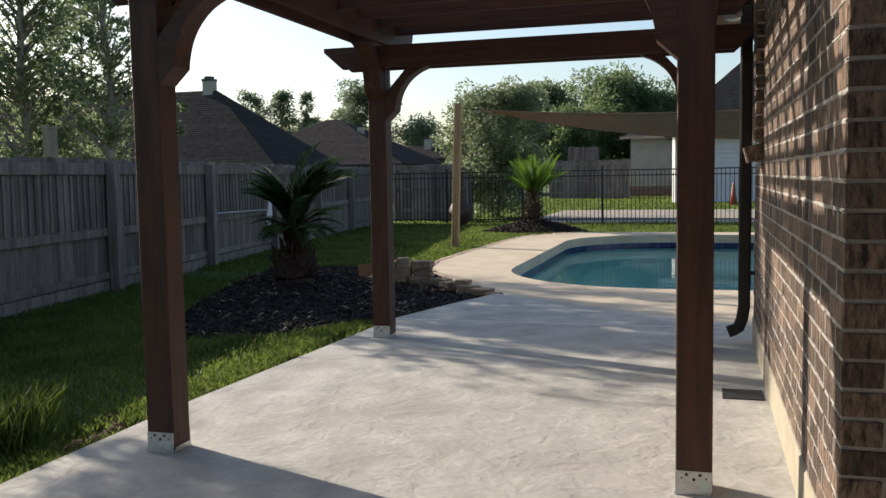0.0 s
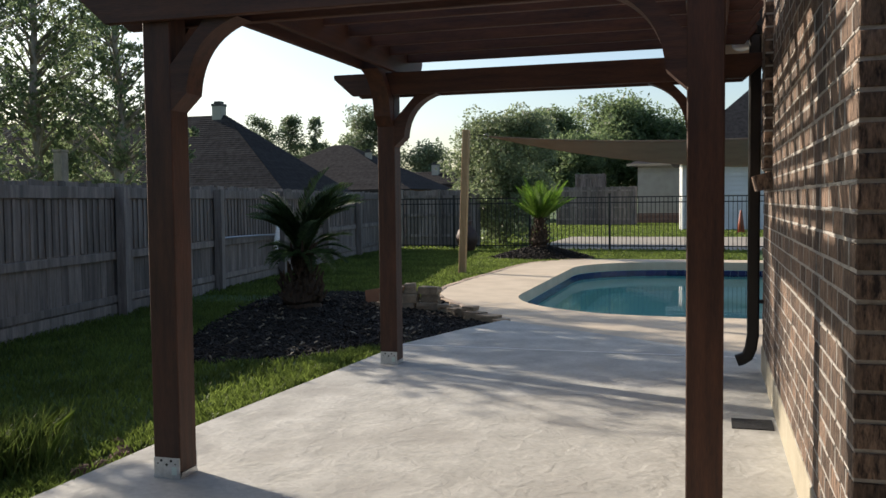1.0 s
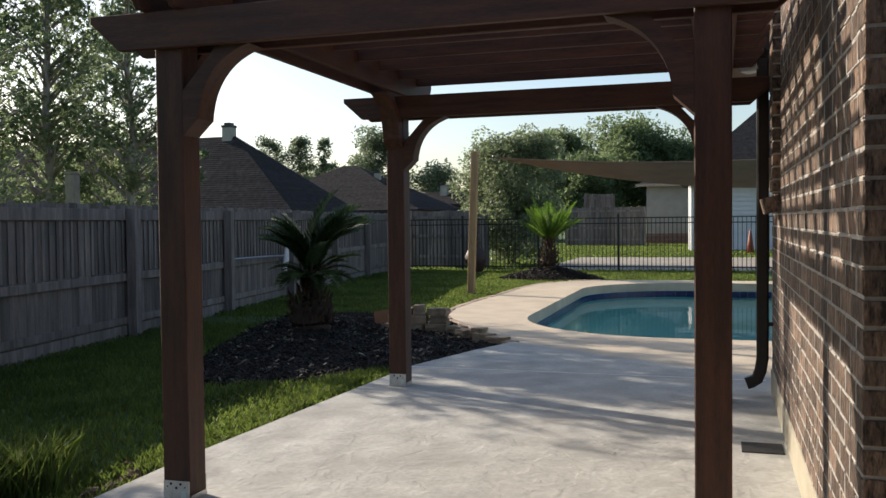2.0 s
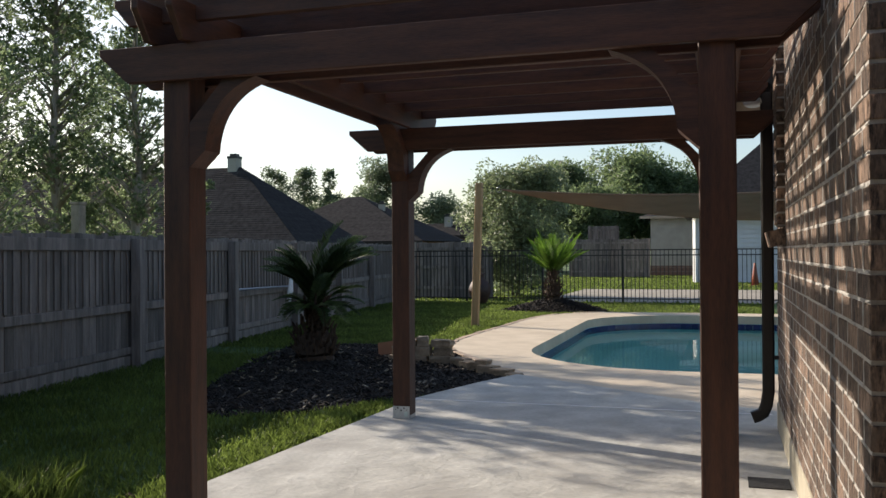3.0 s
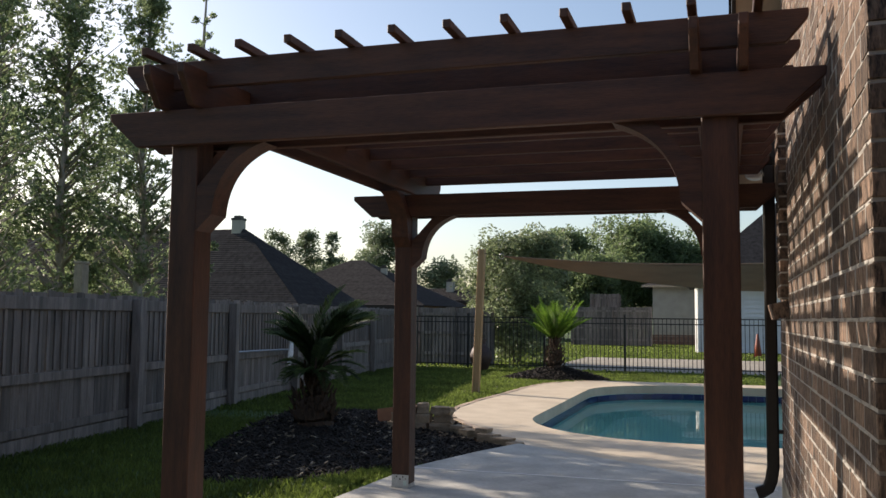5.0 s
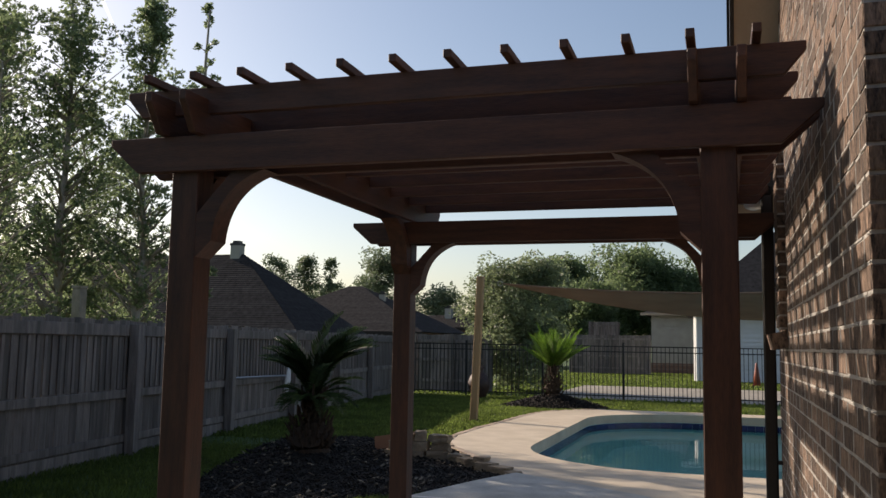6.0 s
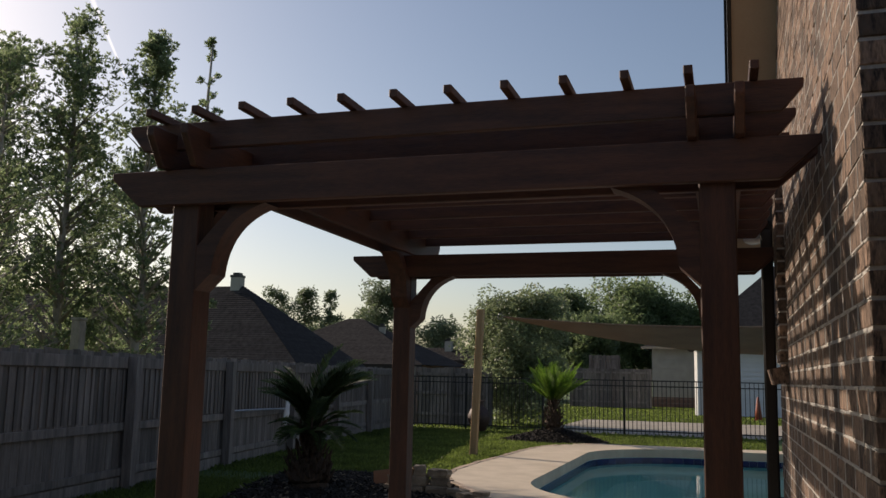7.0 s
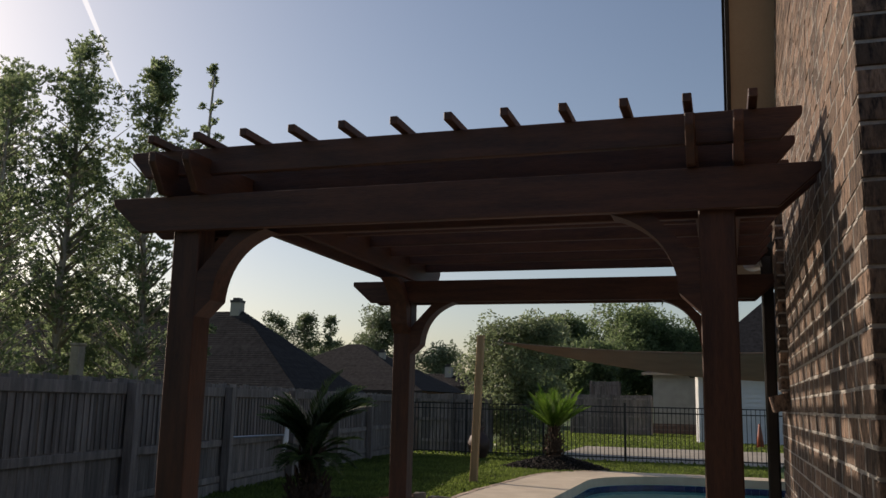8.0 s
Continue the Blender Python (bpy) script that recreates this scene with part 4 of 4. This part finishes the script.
def hip_roof(bm, x0, x1, y0, y1, z0, rise, inset):
    e = [bm.verts.new(p) for p in ((x0, y0, z0), (x1, y0, z0), (x1, y1, z0), (x0, y1, z0))]
    ym = (y0 + y1) / 2
    r = [bm.verts.new((x0 + inset, ym, z0 + rise)), bm.verts.new((x1 - inset, ym, z0 + rise))]
    for f in ((e[0], e[1], r[1], r[0]), (e[1], e[2], r[1]), (e[2], e[3], r[0], r[1]), (e[3], e[0], r[0]), (e[3], e[2], e[1], e[0])):
        bm.faces.new(f)

def garage():
    g = thing("garage", (0, 38, GROUND_Z), "white-sided garage with a grey shingle roof", "garage")
    part("wall", B((-1.1, 9.0, 0.0, 9.0, 0, 3.05)), WHITE_SIDING, g)
    siding(g, -1.1, 9.0, -0.002, 3.05, WHITE_SIDING, 0.2)
    bm = B((-0.11, 0.11, -0.02, 0.02, 0, 3.05), w=0.006)
    bmesh.ops.transform(bm, matrix=Matrix.Translation((-1.16, -0.10, 0)) @ Matrix.Rotation(radians(-52), 4, "Z"), verts=bm.verts[:])
    part("corner_trim", bm, WHITE_PAINT, g, "white sunlit corner board")
    bm = bmesh.new(); hip_roof(bm, -1.8, 10.0, -0.7, 9.6, 3.15, 4.6, 4.9)
    part("roof", bm, SHINGLE, g)
    part("fascia", B((-1.8, 10.0, -0.74, -0.71, 3.0, 3.2)), WHITE_PAINT, g)

def far_shed():
    g = thing("cream_house", (0, 50, GROUND_Z), "cream-sided house behind the garage", "house")
    part("wall", B((-4.0, 3.0, 0.0, 7.0, 0, 3.4)), CREAM_SIDING, g)
    siding(g, -4.0, 3.0, -0.002, 3.4, CREAM_SIDING, 0.25)
    part("fascia", B((-4.6, 3.2, -0.5, -0.46, 3.36, 3.5)), TRIM, g)
    bm = bmesh.new(); hip_roof(bm, -4.6, 3.2, -0.46, 7.4, 3.46, 1.2, 2.5)
    part("roof", bm, SHINGLE, g)
    part("foundation", B((-4.02, 3.0, -0.05, -0.035, 0.0, 0.6)), HOUSE_BRICK, g)

def back_fence():
    rng = random.Random(12)
    for x0, x1, y, h in ((-9.36, -6.9, 23.2, 1.78), (-8.15, -3.76, 46.0, 2.13), (-7.2, -5.58, 46.8, 2.87)):
        f = thing("wooden_fence", (x0, y, GROUND_Z), "weathered dark wooden fence beyond the iron fence", "fence")
        x = 0.0
        while x < x1 - x0:
            part("picket", B((x, x + 0.137, 0, 0.02, 0, h + rng.uniform(-.02, .02))), FENCE, f)
            x += 0.143
        for z in (0.3, 0.95, h - 0.25):
            part("rail", B((0, x1 - x0, -0.045, -0.002, z, z + 0.09)), FENCE, f)
        for px in (0.0, (x1 - x0) / 2, x1 - x0 - 0.1):
            part("post", B((px, px + 0.1, -0.14, -0.048, 0, h + 0.02)), FENCE, f)

def neighbour(name, x0, x1, y0, y1, eave, rise, inset, label, chimney=None):
    h = thing(name, (0, 0, GROUND_Z), label, "house")
    part("wall", B((x0 + 0.5, x1 - 0.5, y0 + 0.5, y1 - 0.5, 0, eave)), HOUSE_BRICK, h)
    bm = bmesh.new(); hip_roof(bm, x0, x1, y0, y1, eave, rise, inset)
    roof = part("roof", bm, SHINGLE, h)
    rows = 38
    ym = (y0 + y1) / 2
    bm = bmesh.new()
    for k in range(rows):
        u, u2 = k / rows, (k + 1) / rows
        za, zb = eave + rise * u, eave + rise * u2
        ya, yb = y0 + (ym - y0) * u, y0 + (ym - y0) * u2
        xa0, xb0, xa1, xb1 = x0 + inset * u, x0 + inset * u2, x1 - inset * u, x1 - inset * u2
        vs = [bm.verts.new(p) for p in ((xa0, ya - 0.01, za + 0.022), (xa1, ya - 0.01, za + 0.022), (xb1, yb, zb + 0.012), (xb0, yb, zb + 0.012), (xa0, ya, za), (xa1, ya, za))]
        bm.faces.new(vs[:4]); bm.faces.new((vs[4], vs[5], vs[1], vs[0]))
        yr0, yr1 = y1 - (y1 - ym) * u, y1 - (y1 - ym) * u2
        vs = [bm.verts.new(p) for p in ((xa1 + 0.02, ya, za + 0.022), (xa1 + 0.02, yr0, za + 0.022), (xb1, yr1, zb + 0.012), (xb1, yb, zb + 0.012))]
        bm.faces.new(vs)
    tagged(part("shingle_course", bm, SHINGLE, roof, "overlapping shingle courses"), kind="stuff")
    part("fascia", B((x0, x1, y0 - 0.03, y0, eave - 0.2, eave)), DARK_METAL, h)
    if chimney:
        cx, cy, cz, cw = chimney
        c = part("chimney", B((cx - cw, cx + cw, cy - cw, cy + cw, cz - 3.0, cz)), CREAM_SIDING, h, "pale boxed chimney")
        part("cap", B((cx - cw - .02, cx + cw + .02, cy - cw - .02, cy + cw + .02, cz, cz + 0.1), (cx - cw * .7, cx + cw * .7, cy - cw * .7, cy + cw * .7, cz + .1, cz + .2)), DARK_METAL, c)

def contrail():
    """A thin vapour trail far up in the sky, worn thin at its lower end."""
    bm = bmesh.new()
    a, b = Vector((-1210, 1370, 800)), Vector((-1178, 1500, 606))
    n = 14
    tube(bm, [a.lerp(b, k / n) for k in range(n + 1)], [5.5 * (1 - 0.75 * k / n) for k in range(n + 1)], 8)
    tagged(part("backdrop_contrail", bm, VAPOUR, None, "", True), "thin white vapour trail high in the sky", "contrail", kind="structure")

# ---- build ----
contrail()
pergola()
window_surround()
gable_rake()
downspout()
floodlight()
vent = thing("floor_drain", (0.35, 1.83, 0.0), "dark rectangular drain opening in the patio by the wall", "drain")
part("mat", B((-0.125, 0.115, -0.125, 0.125, -0.002, 0.006), w=0.002), SOIL, vent)
wood_fence()
iron_fence()
mulch_bed()
mound()
stones()
earth_lumps()
edging()
palm_like("palm", (-5.0, 6.76, 0.0), 0.68, 0.215, 72, 1.14, 0.60, 0.18, FROND, "squat palm with arching dark green fronds in mulch", 25, (72, 95), 60, True, 30)
palm_like("sago_palm", (-3.88, 17.7, 0.22), 0.68, 0.15, 44, 0.95, 0.10, 0.13, SAGO, "bright green sago palm on a mulch mound", 22, (28, 74), 34, True)
sail_pole()
shade_sail()
urn()
pool_net()
cone_thing()
garage()
far_shed()
back_fence()
structure("pavement_driveway", B((-5.0, 9.0, 21.8, 30.4, -0.1, -0.04)), DRIVE, "pale concrete driveway behind the iron fence", "driveway")
neighbour("neighbour_house", -36, -14.6, 25.6, 32.4, 1.72, 3.33, 4.4, "brick house with a dark hip shingle roof", (-19.3, 29.0, 5.42, 0.21))
neighbour("neighbour_house", -27.0, -15.3, 41.5, 50.5, 2.1, 2.75, 5.4, "low brick house with a dark hip roof", (-19.0, 45.0, 4.3, 0.16))
neighbour("neighbour_house", -24, -14.5, 54.0, 62.0, 2.6, 0.95, 3.0, "distant house with a shallow brown roof", (-18.6, 57.0, 4.0, 0.24))
for at, h, s, n, seed, narrow in (((-11.3, 7.6), 7.15, 1.3, 36000, 31, 0.75), ((-9.85, 7.6), 7.65, 1.25, 38000, 32, 0.8), ((-8.5, 7.8), 7.3, 0.95, 22000, 33, 0.9), ((-8.3, 9.1), 7.75, 0.42, 4600, 34, 0.8),
                                  ((-10.6, 9.8), 5.8, 1.6, 24000, 36, 0.75), ((-9.3, 5.65), 6.2, 1.05, 9500, 35, 0.75)):
    tree("tree", (at[0], at[1], GROUND_Z), h, s, "tall slender leafy tree behind the wooden fence", LEAF_TALL, n, 0.063, seed, PALE_BARK, 2 if s == 1.6 else 1, 0.2, upright=0.9, clumps=170 if s > .6 else 50, girth=0.012, taper=narrow, clump=0.85, shoot=7)
# Unseen extra trees, added to shade the patio behind the camera and cut bounce.
for at, h, seed in (((-9.9, 0.2), 7.4, 81), ((-9.7, -1.6), 7.0, 82), ((-9.8, -3.4), 7.5, 83), ((-9.9, -5.2), 7.2, 84)):
    tree("tree", (at[0], at[1], GROUND_Z), h, 1.35, "tall slender leafy tree behind the wooden fence", LEAF_TALL, 24000, 0.11, seed, PALE_BARK, 1, 0.12, upright=0.9, clumps=160, girth=0.012, clump=1.2)
tree("tree", (-9.6, 2.45, GROUND_Z), 4.8, 0.75, "slender young tree behind the wooden fence", LEAF_TALL, 1500, 0.10, 38, PALE_BARK, 1, 0.72, upright=0.7, clumps=36, girth=0.013)
shrub = tree("shrub", (-6.4, 24.8, GROUND_Z), 4.1, 2.5, "large grey-green shrub behind the iron fence", LEAF_OLIVE, 36000, 0.13, 41, BARK, 5, 0.04, "shrub", 0.55, 170)
rng = random.Random(44)
bm = bmesh.new()
for k in range(14):
    x, y, z = rng.uniform(-1.2, 0.7), rng.uniform(-0.8, 0.6), rng.uniform(3.0, 3.7)
    tube(bm, [(x, y, z - 1.0), (x + rng.uniform(-.1, .1), y, z), (x + rng.uniform(-.25, .25), y, z + rng.uniform(0.35, 0.9))], [0.02, 0.013, 0.005], 5)
part("dry_twig", bm, BARK, shrub, "thin bare twigs")
for at, h, s, seed in (((-11.4, 61), 7.9, 3.8, 51), ((-8.0, 60), 8.0, 4.9, 52), ((-2.6, 62), 7.2, 4.6, 53), ((-8.8, 53), 5.3, 3.05, 57)):
    tree("tree", (at[0], at[1], GROUND_Z), h, s, "broad dark green oak beyond the yard", LEAF_OAK, 34000, 0.27, seed, BARK, 3, 0.2, upright=0.35, clumps=170, taper=0.5, clump=1.2)
for at, h, s, n, seed in (((-43.7, 78), 10.6, 1.8, 4200, 61), ((-40.7, 78.5), 10.5, 1.7, 4000, 62), ((-38.0, 79), 10.4, 1.2, 2400, 63), ((-26.8, 66), 9.2, 2.9, 7500, 64), ((-22.2, 66), 6.0, 2.6, 5000, 65), ((-40, 84), 7.0, 4.5, 6000, 66), ((-35.5, 84), 6.4, 3.5, 4000, 67)):
    tree("tree", (at[0], at[1], GROUND_Z), h, s, "distant tree rising behind the roofs", LEAF_PINE, n, 0.3, seed, BARK, 1, 0.55, upright=0.2, clumps=60, girth=0.012, taper=0.45, clump=1.5)
post = thing("garden_post", (-9.02, 7.15, GROUND_Z), "pale weathered square post behind the wooden fence", "post")
part("shaft", B((-0.075, 0.075, -0.075, 0.075, 0, 2.2), w=0.008), PALE_BARK, post)
part("cap", B((-0.085, 0.085, -0.085, 0.085, 2.2, 2.24), w=0.008), PALE_BARK, post)
part("joint_bead", B((-2.735, 0.48, 4.195, 4.229, -0.004, 0.003)), JOINT, patio, "pale joint line")
grass_blades("grass", 42000, 71, lambda r: (r.uniform(-7.5, -2.7), r.uniform(-1.0, 7.5) if r.random() < .8 else r.uniform(7.5, 20)), lawn_ok, 0.06, "short green lawn grass between fence and patio")
grass_blades("grass", 42000, 72, lambda r: (r.uniform(-9, 1.2), r.uniform(8.5, 21.2)), lawn_ok, 0.06, "short green lawn grass round the pool deck", 0.014)
grass_blades("grass", 1300, 73, lambda r: (r.gauss(-3.6, .12), r.gauss(0.05, .18)), lambda x, y: x < -3.1, 0.26, "tall unmown grass tuft at the patio edge", 0.0032)
grass_blades("grass", 5200, 74, lambda r: (-2.97 - abs(r.gauss(0, .16)), r.uniform(-0.9, 4.2)), lambda x, y: lawn_ok(x, y) and not (-0.05 < y < 0.5 and x > -3.2), 0.07, "uneven grass fringe growing against the patio edge", 0.005)
grass_blades("grass", 32000, 75, lambda r: (r.uniform(-9, 3.5), r.uniform(30.5, 49.5) if r.random() < .8 else r.uniform(21.5, 30.5)), lambda x, y: not (-5.02 < x < 9 and 21.75 < y < 30.45), 0.07, "sunlit mown lawn beyond the iron fence", 0.03)
lay_bricks()
